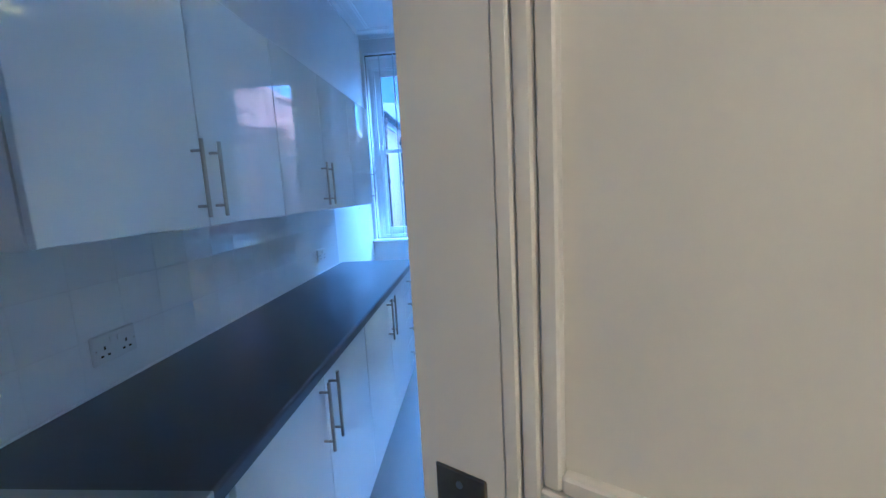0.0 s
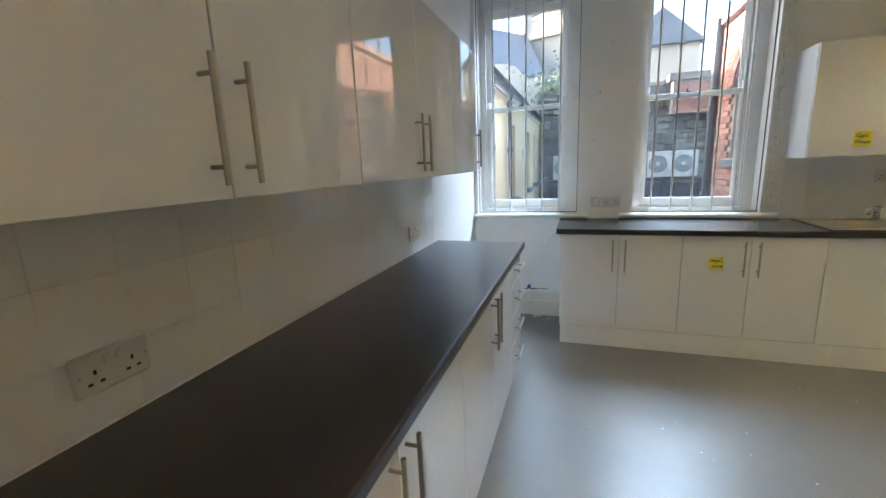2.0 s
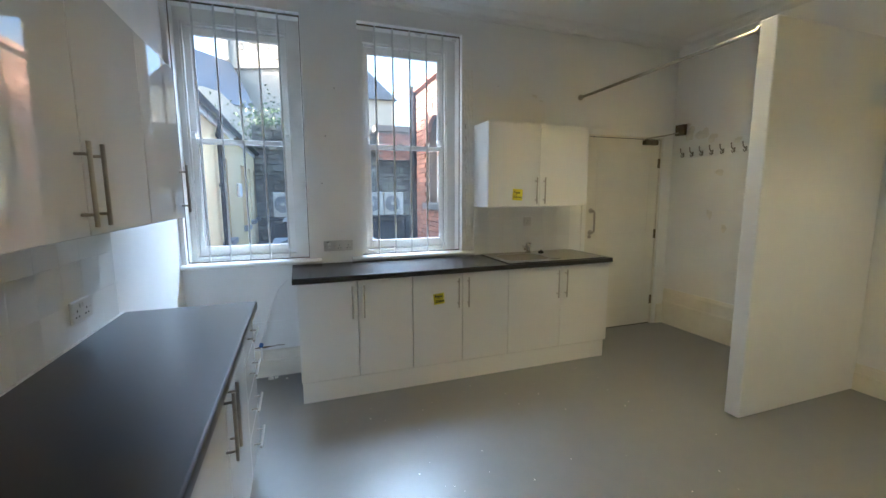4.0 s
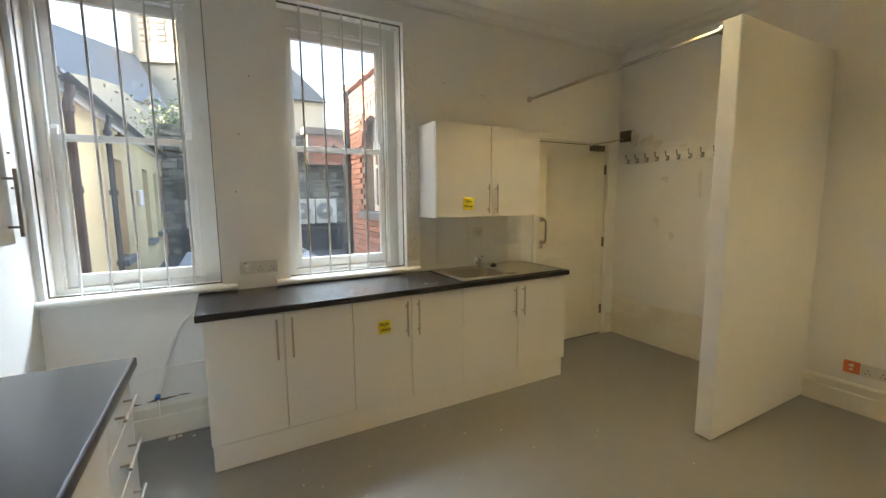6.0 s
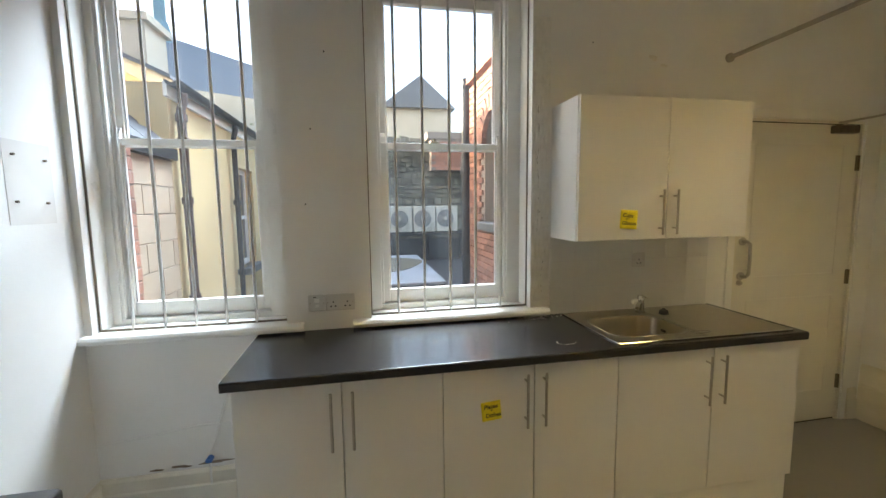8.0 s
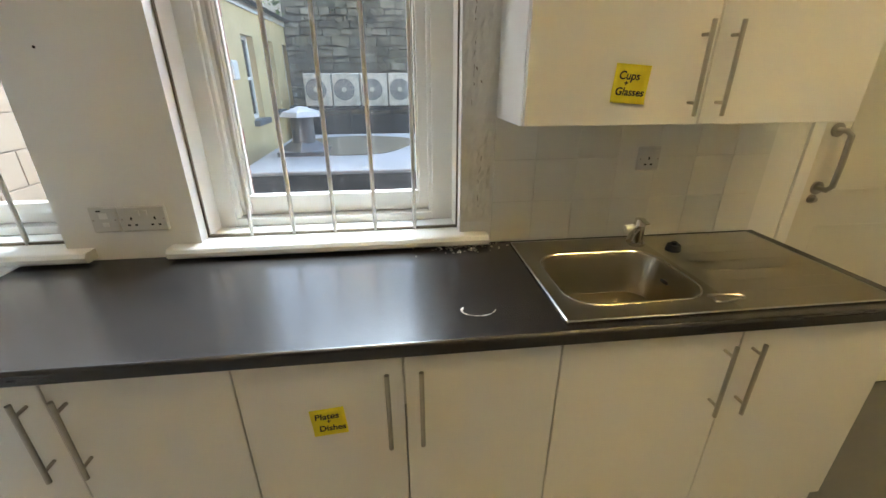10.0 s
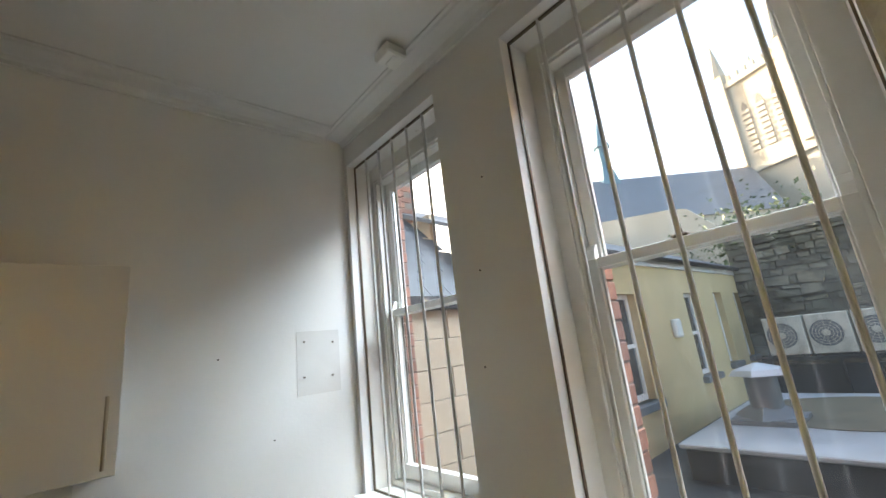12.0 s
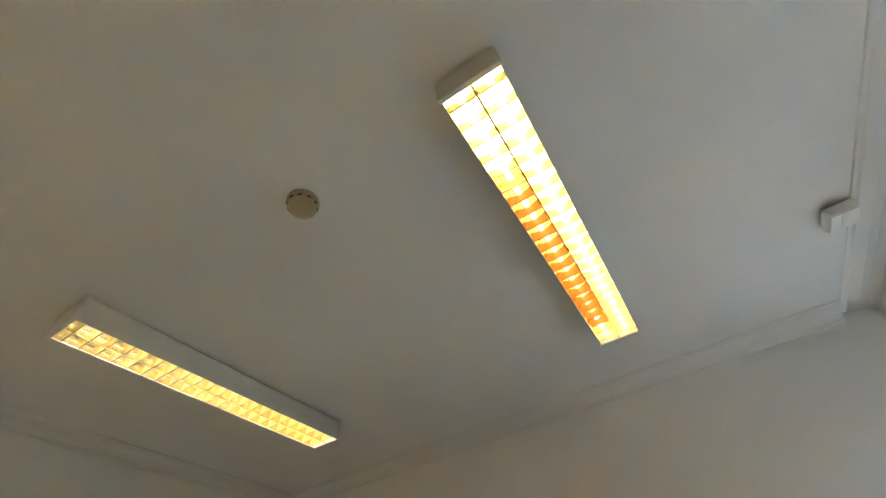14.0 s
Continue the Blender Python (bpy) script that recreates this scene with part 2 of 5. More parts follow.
# ---- builders ----
def addbox(bm, lo, hi, bev=0.0, seg=1):
    r = bmesh.ops.create_cube(bm, size=1.0, matrix=Matrix.LocRotScale([(a + b) / 2 for a, b in zip(lo, hi)], None, [abs(b - a) for a, b in zip(lo, hi)]))
    if bev:
        es = {e for v in r["verts"] for e in v.link_edges}
        bmesh.ops.bevel(bm, geom=list(es), offset=bev, segments=seg, affect="EDGES", profile=0.7)


def addcyl(bm, a, b, r, n=14, r2=None, caps=True):
    a, b = Vector(a), Vector(b)
    d = b - a
    m = Matrix.Translation((a + b) / 2) @ d.to_track_quat("Z", "Y").to_matrix().to_4x4()
    bmesh.ops.create_cone(bm, cap_ends=caps, segments=n, radius1=r, radius2=r if r2 is None else r2, depth=d.length, matrix=m)


def sweep(bm, pts, r, n=10):
    pts = [Vector(p) for p in pts]
    rings = []
    for i, p in enumerate(pts):
        d = (pts[min(i + 1, len(pts) - 1)] - pts[max(i - 1, 0)]).normalized()
        u = d.orthogonal().normalized() if i == 0 else (ref - ref.dot(d) * d).normalized()
        ref = u
        v = d.cross(u)
        rings.append([bm.verts.new(p + r * (math.cos(k * math.tau / n) * u + math.sin(k * math.tau / n) * v)) for k in range(n)])
    for a, b in zip(rings, rings[1:]):
        for k in range(n):
            bm.faces.new((a[k], a[(k + 1) % n], b[(k + 1) % n], b[k]))
    bm.faces.new(rings[0][::-1])
    bm.faces.new(rings[-1])


def prism(bm, outline, a, b, axis="x"):
    """Extrudes an outline (u, v) from a to b along an axis; u, v are the other two axes in order."""
    def put(w, u, v):
        return {"x": (w, u, v), "y": (u, w, v), "z": (u, v, w)}[axis]
    A = [bm.verts.new(put(a, u, v)) for u, v in outline]
    B = [bm.verts.new(put(b, u, v)) for u, v in outline]
    n = len(outline)
    for k in range(n):
        bm.faces.new((A[k], A[(k + 1) % n], B[(k + 1) % n], B[k]))
    bm.faces.new(A[::-1])
    bm.faces.new(B)
    bmesh.ops.recalc_face_normals(bm, faces=bm.faces)


def mesh_of(name, bm, material, smooth=False):
    me = bpy.data.meshes.new(name)
    bm.to_mesh(me)
    bm.free()
    me.materials.append(material)
    if smooth:
        me.shade_smooth()
        me.set_sharp_from_angle(angle=radians(35))
    return me


def part(name, bm, material, parent, label="", smooth=True):
    ob = new(name, mesh_of(name, bm, material, smooth))
    ob.parent = parent
    if label:
        ob["label"] = label
    return ob


def thing(name, m, label, category, group="", kind=""):
    ob = new(name)
    ob.empty_display_size = 0.1
    ob.matrix_world = m
    return tagged(ob, label, category, group, kind)


def solid(name, bm, material, label, category, kind="structure", group="", m=None, smooth=False):
    ob = new(name, mesh_of(name, bm, material, smooth))
    if m is not None:
        ob.matrix_world = m
    return tagged(ob, label, category, group, kind)


def boxes(*items, bev=0.0):
    bm = bmesh.new()
    for lo, hi in items:
        addbox(bm, lo, hi, bev)
    return bm


# ---- the room's shell ----
H, EAST, SOUTH = 3.0, 4.70, 0.875
W1, W2 = (0.032, 0.903), (1.33, 2.226)  # openings in the wall
G1, G2 = (0.02, 0.86), (1.34, 2.197)  # the sashes within them
SILL, HEAD = 0.945, 2.815
DX0, DX1, DH = 3.585, 4.545, 2.045
bm = boxes(((-0.3, -1.5, -0.2), (EAST + 0.3, 5.4, 0.0)))
solid("floor", bm, M_FLOOR, "grey worn sheet vinyl floor with scuffs", "floor")
bm = boxes(((-0.3, -1.5, H), (EAST + 0.3, 5.4, H + 0.25)))
solid("ceiling", bm, M_CEIL, "off-white painted plaster ceiling", "ceiling")
Y0, Y1 = 5.0, 5.27
bm = boxes(((-0.3, Y0, 0), (W1[0], Y1, H)), ((W1[0], Y0, 0), (W1[1], Y1, SILL - 0.04)), ((W1[0], Y0, HEAD), (W1[1], Y1, H)),
           ((W1[1], Y0, 0), (W2[0], Y1, H)), ((W2[0], Y0, 0), (W2[1], Y1, SILL - 0.04)), ((W2[0], Y0, HEAD), (W2[1], Y1, H)),
           ((W2[1], Y0, 0), (DX0, Y1, H)), ((DX0, Y0, DH), (DX1, Y1, H)), ((DX1, Y0, 0), (EAST + 0.3, Y1, H)))
solid("wall_north", bm, M_WALL, "off-white painted wall with two sash windows", "wall")
solid("wall_west", boxes(((-0.3, -1.5, 0), (0.0, 5.0, H))), M_WALL, "off-white painted plaster wall behind the cabinets", "wall")
solid("wall_east", boxes(((EAST, -1.5, 0), (EAST + 0.3, 5.0, H))), M_WALL, "off-white painted wall with scuffs and patches", "wall")
OPEN0, OPEN1 = 0.90, 1.715
bm = boxes(((0, SOUTH - 0.2, 0), (OPEN0, SOUTH, H)), ((OPEN0, SOUTH - 0.2, 2.05), (OPEN1, SOUTH, H)), ((OPEN1, SOUTH - 0.2, 0), (EAST, SOUTH, H)))
solid("wall_south", bm, M_WALL, "off-white painted wall with the entrance doorway", "wall")
solid("wall_hall", boxes(((0, -1.5, 0), (EAST, -1.3, H))), M_WALL, "plain painted wall across the hallway", "wall")
solid("wall_hall_side", boxes(((2.5, -1.3, 0), (2.7, SOUTH - 0.2, H))), M_WALL, "plain painted side wall of the hallway", "wall")
solid("partition", boxes(((3.473, 3.262, 0), (EAST, 3.362, 2.475)), bev=0.006), M_WALL, "white painted stub partition below ceiling height", "partition")


def cornice(name, a, b, axis, side):
    """A small moulding where wall meets ceiling and a flat raised band beside it."""
    s = side
    prof = [(0, H), (0, H - 0.052), (s * 0.012, H - 0.052), (s * 0.016, H - 0.035), (s * 0.03, H - 0.018), (s * 0.06, H - 0.012),
            (s * 0.115, H - 0.012), (s * 0.125, H - 0.006), (s * 0.14, H - 0.006), (s * 0.143, H)]
    bm = bmesh.new()
    base = {"W": 0.0, "E": EAST, "N": 5.0, "S": SOUTH}[name]
    prism(bm, [(base + u, v) for u, v in prof], a, b, axis)
    solid("cornice_" + {"W": "west", "E": "east", "N": "north", "S": "south"}[name], bm, M_CEIL, "shallow painted plaster cornice band", "cornice")


cornice("N", 0.0, EAST, "x", -1)
cornice("W", SOUTH + 0.143, 5.0 - 0.143, "y", 1)
cornice("E", SOUTH + 0.143, 5.0 - 0.143, "y", -1)
cornice("S", 0.0, EAST, "x", 1)


def skirting(name, a, b, axis, base, side, h, label):
    prof = [(base, 0), (base + side * 0.022, 0), (base + side * 0.022, h * 0.62), (base + side * 0.016, h * 0.66), (base + side * 0.016, h * 0.92), (base + side * 0.008, h), (base, h)]
    bm = bmesh.new()
    prism(bm, prof, a, b, axis)
    solid(name, bm, M_SKIRT, label, "skirting")


skirting("baseboard_alcove", 3.362, 4.98, "y", EAST, -1, 0.40, "tall cream painted skirting board in the alcove")
skirting("baseboard_east", SOUTH, 3.262, "y", EAST, -1, 0.20, "cream painted skirting board")
skirting("baseboard_north", 0.0, 0.80, "x", 5.0, -1, 0.22, "white painted skirting, chipped and dirty")
skirting("baseboard_corner", DX1 + 0.05, EAST - 0.022, "x", 5.0, -1, 0.22, "cream painted skirting beside the door")
skirting("baseboard_west", 3.88, 4.978, "y", 0.0, 1, 0.22, "white painted skirting below the window corner")


# ---- sash windows ----
def sash_window(name, x0, x1, g0, g1, label):
    th = thing(name, pose(0, 0, 0), label, "window", "sash windows", "structure")
    z0, z1 = SILL, HEAD
    # outer box frame, deep in the reveal
    f0, f1 = g0 + 0.055, g1 - 0.055
    part("window_frame", boxes(((x0, 5.16, z0), (f0, 5.292, z1)), ((f1, 5.16, z0), (x1, 5.292, z1)), ((f0, 5.16, z1 - 0.10), (f1, 5.292, z1)), ((f0, 5.16, z0), (f1, 5.292, z0 + 0.03)),
                               ((f0, 5.17, z0 + 0.03), (f0 + 0.014, 5.195, z1 - 0.1)), ((f1 - 0.014, 5.17, z0 + 0.03), (f1, 5.195, z1 - 0.1)), ((f0 + 0.014, 5.17, z1 - 0.115), (f1 - 0.014, 5.195, z1 - 0.1)), bev=0.002), M_TRIM, th, smooth=False)
    # white lining boards of the reveal, 4 mm proud
    part("reveal_lining", boxes(((x0, 5.062, z0), (x0 + 0.006, 5.16, z1)), ((x1 - 0.006, 5.062, z0), (x1, 5.16, z1)), ((x0 + 0.006, 5.062, z1 - 0.006), (x1 - 0.006, 5.16, z1))), M_TRIM, th, smooth=False)
    a, b = f0 + 0.004, f1 - 0.004
    zm = 1.872
    s = 0.046

    def sash(nm, y, zb, zt, bot, top):
        sa = part(nm, boxes(((a, y, zb), (a + s, y + 0.04, zt)), ((b - s, y, zb), (b, y + 0.04, zt)), ((a + s, y, zb), (b - s, y + 0.04, zb + bot)), ((a + s, y, zt - top), (b - s, y + 0.04, zt)),
                            ((a + s, y + 0.012, zb + bot), (a + s + 0.008, y + 0.03, zt - top)), ((b - s - 0.008, y + 0.012, zb + bot), (b - s, y + 0.03, zt - top)), bev=0.003), M_TRIM, th, smooth=False)
        bm2 = boxes(((a + s - 0.004, y + 0.018, zb + bot - 0.004), (b - s + 0.004, y + 0.022, zt - top + 0.004)))
        p = part("pane", bm2, M_GLASS, sa, "clear, slightly dusty pane", smooth=False)
        p.visible_shadow = False
        return sa
    lower = sash("lower_sash", 5.20, z0 + 0.032, zm + 0.018, 0.075, 0.036)
    upper = sash("upper_sash", 5.248, zm - 0.018, z1 - 0.105, 0.036, 0.055)
    # curved horns below the upper sash stiles, and a catch
    for xs in (a, b - s):
        bm2 = bmesh.new()
        prism(bm2, [(5.205, zm + 0.018), (5.238, zm + 0.018), (5.238, zm + 0.075), (5.228, zm + 0.07), (5.214, zm + 0.05)], xs + 0.006, xs + s - 0.008, "x")
        part("sash_horn", bm2, M_TRIM, lower, smooth=False)
    bm2 = boxes(((a + 0.30, 5.205, zm + 0.018), (a + 0.35, 5.235, zm + 0.03)), bev=0.003)
    addcyl(bm2, (a + 0.325, 5.22, zm + 0.03), (a + 0.325, 5.22, zm + 0.045), 0.009)
    part("catch", bm2, M_BRASS, lower)
    # security bars in a thin flat frame
    g = part("bar_frame", boxes(((x0 + 0.006, 5.050, z1 - 0.012), (x1 - 0.006, 5.060, z1 - 0.002)), ((x0 + 0.006, 5.050, z0 + 0.001), (x1 - 0.006, 5.060, z0 + 0.010)),
                                ((x0 + 0.001, 5.050, z0 + 0.001), (x0 + 0.006, 5.060, z1 - 0.002)), ((x1 - 0.006, 5.050, z0 + 0.001), (x1 - 0.001, 5.060, z1 - 0.002))), M_BRASS, th, "thin dark metal frame", smooth=False)
    for k in range(1, 6):
        x = x0 + 0.005 + (x1 - x0 - 0.02) * k / 6
        bm2 = bmesh.new()
        addcyl(bm2, (x, 5.055, z0), (x, 5.055, z1 - 0.002), 0.0075, 10)
        part("bar", bm2, M_BAR, th, "white painted round iron bar")
    return th


for nm, (x0, x1), (g0, g1), lab, ends in (("window_1", W1, G1, "white sash window with five upright security bars", (0.0, 0.99)), ("window_2", W2, G2, "white barred sash window above the worktop", (1.235, 2.325))):
    w = sash_window(nm, x0, x1, g0, g1, lab)
    bm = bmesh.new()
    prism(bm, [(5.0, SILL - 0.035), (4.952, SILL - 0.035), (4.944, SILL - 0.028), (4.942, SILL - 0.014), (4.95, SILL - 0.003), (4.956, SILL), (5.0, SILL)], ends[0], ends[1], "x")
    addbox(bm, (x0, 5.0, SILL - 0.035), (x1, 5.16, SILL))
    part("window_sill", bm, M_TRIM, w, "white painted sill with a rounded nose, dusty", smooth=False)


# ---- kitchen units ----
def bar_handle(bm, c, axis, length, out):
    """A T-bar handle: c is the bar's centre, out the way back to the door."""
    c, out = Vector(c), Vector(out)
    d = Vector((1, 0, 0)) if axis == "x" else Vector((0, 0, 1))
    addcyl(bm, c - d * length / 2, c + d * length / 2, 0.006, 12)
    for s in (-1, 1):
        p = c + d * s * (length / 2 - 0.033)
        addcyl(bm, p, p + out, 0.0045, 10)


def cabinet(name, m, w, z0, z1, depth, fronts, face, label, group, open_top=False):
    """Front at local y = 0 facing -y, width along x. fronts: (x0, x1, z0, z1, handle_x, handle_z, axis, length)."""
    th = thing(name, m, label, "cabinet", group)
    t = 0.018
    items = [((0, 0.021, z0), (t, depth, z1)), ((w - t, 0.021, z0), (w, depth, z1)), ((t, 0.021, z0), (w - t, depth, z0 + t)), ((t, depth - 0.008, z0 + t), (w - t, depth, z1 - t))]
    items.append(((t, 0.021, z1 - t), (w - t, 0.09 if open_top else depth, z1)))
    for nm, it in zip(("side_panel", "side_panel", "base_panel", "back_panel", "top_panel"), items):
        part(nm, boxes(it), M_CARC, th, smooth=False)
    for x0, x1, a, b, hx, hz, ax, ln in fronts:
        bm = boxes(((x0 + 0.002, 0, a + 0.0015), (x1 - 0.002, 0.018, b - 0.0015)), bev=0.0015)
        d = part("drawer_front" if ax == "x" else "door", bm, face, th, smooth=False)
        bm = bmesh.new()
        bar_handle(bm, (hx, -0.033, hz), ax, ln, (0, 0.0335, 0))
        part("handle", bm, M_STEEL, d, "brushed steel bar handle")
    return th


def pair(w, a, b, hz, ln=0.235, gap=0.041):
    return [(0, w / 2, a, b, w / 2 - gap, hz, "z", ln), (w / 2, w, a, b, w / 2 + gap, hz, "z", ln)]


FY = 4.418
for x0, w, lab, sk in ((0.795, 0.805, "white two-door base cabinet under the worktop", False), (1.60, 0.80, "white base cabinet with a yellow note on its door", False), (2.40, 1.0, "wide white base cabinet under the sink", True)):
    cabinet("base_cabinet", pose(x0, FY, 0), w, 0.15, 0.862, 0.57, pair(w, 0.152, 0.858, 0.71), M_SATIN, lab, "base cabinets by the window", sk)
pl = thing("plinth", pose(0, 0, 0), "white plinth boards below the window cabinets", "plinth")
for lo, hi in (((0.802, FY + 0.006, 0), (3.375, FY + 0.021, 0.149)), ((0.802, FY + 0.0215, 0), (0.818, 4.976, 0.149)), ((3.359, FY + 0.0215, 0), (3.375, 4.976, 0.149))):
    part("board", boxes((lo, hi), bev=0.001), M_SATIN, pl, smooth=False)
cabinet("wall_cabinet", pose(2.345, 4.704, 0), 1.0, 1.347, 2.062, 0.297, pair(1.0, 1.347, 2.062, 1.488, 0.23), M_SATIN, "white two-door wall cabinet with a yellow note", "wall cabinets")

FX = 0.572
YL, YB = 1.435, 1.487
for y0, lab in ((YB, "white gloss two-door base cabinet"), (YB + 1.0, "white gloss base cabinet beside the drawers")):
    cabinet("base_cabinet", pose(FX, y0, 0, 0, 0, 90), 1.0, 0.15, 0.862, 0.57, pair(1.0, 0.152, 0.858, 0.715), M_GLOSS, lab, "base cabinets along the wall")
dr, zz = [], [0.152, 0.335, 0.518, 0.70, 0.858]
for a, b in zip(zz, zz[1:]):
    dr.append((0, 0.382, a, b, 0.191, (a + b) / 2 + 0.005, "x", 0.20))
cabinet("drawer_unit", pose(FX, YB + 2.0, 0, 0, 0, 90), 0.382, 0.15, 0.862, 0.57, dr, M_GLOSS, "white gloss unit of four drawers at the worktop's end", "base cabinets along the wall")
pl = thing("plinth", pose(0, 0, 0), "white plinth boards below the gloss cabinets", "plinth")
for lo, hi in (((FX - 0.053, YB, 0), (FX - 0.035, YB + 2.365, 0.149)), ((0.03, YB + 2.347, 0), (FX - 0.0535, YB + 2.365, 0.149))):
    part("board", boxes((lo, hi), bev=0.001), M_GLOSS, pl, smooth=False)
for y0, w, fr, lab in ((YL, 1.0, None, "white high-gloss two-door wall cabinet"), (YL + 1.0, 1.0, None, "white high-gloss wall cabinet reflecting the window"),
                       (YL + 2.0, 0.505, [(0, 0.505, 1.347, 2.062, 0.465, 1.49, "z", 0.23)], "white high-gloss single-door wall cabinet at the end")):
    cabinet("wall_cabinet", pose(0.289, y0, 0, 0, 0, 90), w, 1.347, 2.062, 0.288, fr or pair(w, 1.347, 2.062, 1.488, 0.225), M_GLOSS, lab, "wall cabinets")

# ---- worktops ----
def nose(y, z0, z1, back):
    r = 0.010
    return [(back, z0), (y + 0.003, z0), (y, z0 + 0.003)] + [(y + r - r * math.cos(a), z1 - r + r * math.sin(a)) for a in (0.0, 0.4, 0.8, 1.2, math.pi / 2)] + [(back, z1)]


TZ0, TZ1 = 0.862, 0.90
X0, X1 = 0.765, 3.42
bm = bmesh.new()
prism(bm, nose(4.40, TZ0, TZ1, 4.505), X0, X1, "x")
for lo, hi in (((X0, 4.505, TZ0), (2.455, 4.998, TZ1)), ((2.885, 4.505, TZ0), (X1, 4.998, TZ1)), ((2.455, 4.845, TZ0), (2.885, 4.998, TZ1))):
    addbox(bm, lo, hi)
top = solid("worktop", bm, M_TOP, "black-brown laminate worktop under the window, dusty", "worktop", kind="")
bm = boxes(((X0 - 0.002, 4.402, TZ0 + 0.001), (X0 - 0.0002, 4.998, TZ1 + 0.0015)))
part("end_strip", bm, M_PLAST, top, "pale worn edging strip", smooth=False)
bm = bmesh.new()
prism(bm, [(0.6 - (y - 4.40), z) for y, z in nose(4.40, TZ0, TZ1, 4.996)], 1.39, 3.877, "y")
top = solid("worktop", bm, M_TOPL, "long black-brown laminate worktop along the tiled wall", "worktop", kind="")
bm = boxes(((0.004, 1.358, TZ0 - 0.02), (0.602, 1.389, TZ1 + 0.003)), bev=0.002)
for x in (0.10, 0.30, 0.5):
    addcyl(bm, (x, 1.373, TZ1 + 0.003), (x, 1.373, TZ1 + 0.0045), 0.004, 8)
part("end_strip", bm, M_STEEL, top, "screwed pale metal end strip", smooth=False)
bm = boxes(((0.0095, 1.39, TZ1), (0.016, 3.877, TZ1 + 0.005)))
part("sealant", bm, M_PLAST, top, "white sealant bead", smooth=False)

# ---- strip lights ----
bm = bmesh.new()
prism(bm, [(-0.042, 0.001), (0.042, 0.001), (0.038, 0.046), (0.014, 0.040), (0, 0.034), (-0.014, 0.040), (-0.038, 0.046)], -0.0022, 0.0022, "x")
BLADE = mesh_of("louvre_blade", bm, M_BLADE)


def strip_light(m, label, tubes):
    """A surface fitting 1.46 m long with two tubes over an aluminium louvre; hangs down from local z = 0."""
    L, Wd, D = 1.46, 0.19, 0.115
    th = thing("ceiling_light", m, label, "ceiling light", "strip lights")
    bm = bmesh.new()
    prism(bm, [(-Wd / 2 + 0.012, 0), (Wd / 2 - 0.012, 0), (Wd / 2, -0.012), (Wd / 2, -D), (Wd / 2 - 0.006, -D), (Wd / 2 - 0.006, -0.012), (-Wd / 2 + 0.006, -0.012), (-Wd / 2 + 0.006, -D), (-Wd / 2, -D), (-Wd / 2, -0.012)], 0, L, "x")
    part("housing", bm, M_LAMPW, th, smooth=False)
    for x in (0.0, L - 0.012):
        part("end_cap", boxes(((x - 0.004 if x == 0 else x, -Wd / 2 - 0.002, -D - 0.002), (x + 0.012 if x == 0 else x + 0.016, Wd / 2 + 0.002, 0)), bev=0.003), M_LAMPW, th, smooth=False)
    for s in (-1, 1):
        yc = s * 0.046
        bm = bmesh.new()
        n = 8
        for k in range(n):
            a0, a1 = math.pi * k / n, math.pi * (k + 1) / n
            p = [(yc + 0.043 * math.cos(a), -D + 0.004 + 0.058 * math.sin(a)) for a in (a0, a1)]
            v = [bm.verts.new((x, y, z)) for x, (y, z) in ((0.014, p[0]), (0.014, p[1]), (L - 0.014, p[1]), (L - 0.014, p[0]))]
            bm.faces.new(v)
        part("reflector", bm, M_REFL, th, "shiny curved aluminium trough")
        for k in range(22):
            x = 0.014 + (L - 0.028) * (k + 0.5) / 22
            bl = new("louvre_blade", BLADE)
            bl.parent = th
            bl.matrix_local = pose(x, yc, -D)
        for a, b, mt in tubes[s]:
            bm = bmesh.new()
            addcyl(bm, (a, yc, -D + 0.050), (b, yc, -D + 0.050), 0.010, 12)
            part("tube", bm, mt, th, "glowing fluorescent tube")
    part("spine", boxes(((0.013, -0.0025, -D + 0.001), (L - 0.013, 0.0025, -0.02))), M_REFL, th, smooth=False)
    return th


strip_light(pose(0.736, 3.834, H), "white strip light with a yellow-lit louvre, orange reflection put into one tube", {1: [(0.03, 1.43, M_TUBE)], -1: [(0.03, 0.18, M_TUBE), (0.18, 1.12, M_TUBEO), (1.12, 1.43, M_TUBE)]})
strip_light(pose(0.818, 2.046, H), "white strip light with a dimly glowing louvre", {1: [(0.03, 1.43, M_TUBED)], -1: [(0.03, 1.43, M_TUBED)]})
# both rows assumed to go on unseen: added fittings light the partition and back door
strip_light(pose(2.66, 3.66, H), "unseen strip light added above the sink side of the room", {1: [(0.03, 1.43, M_TUBEB)], -1: [(0.03, 1.43, M_TUBEB)]})
strip_light(pose(2.95, 1.99, H), "unseen strip light added over the partitioned half of the room", {1: [(0.03, 1.43, M_TUBEB)], -1: [(0.03, 1.43, M_TUBEB)]})


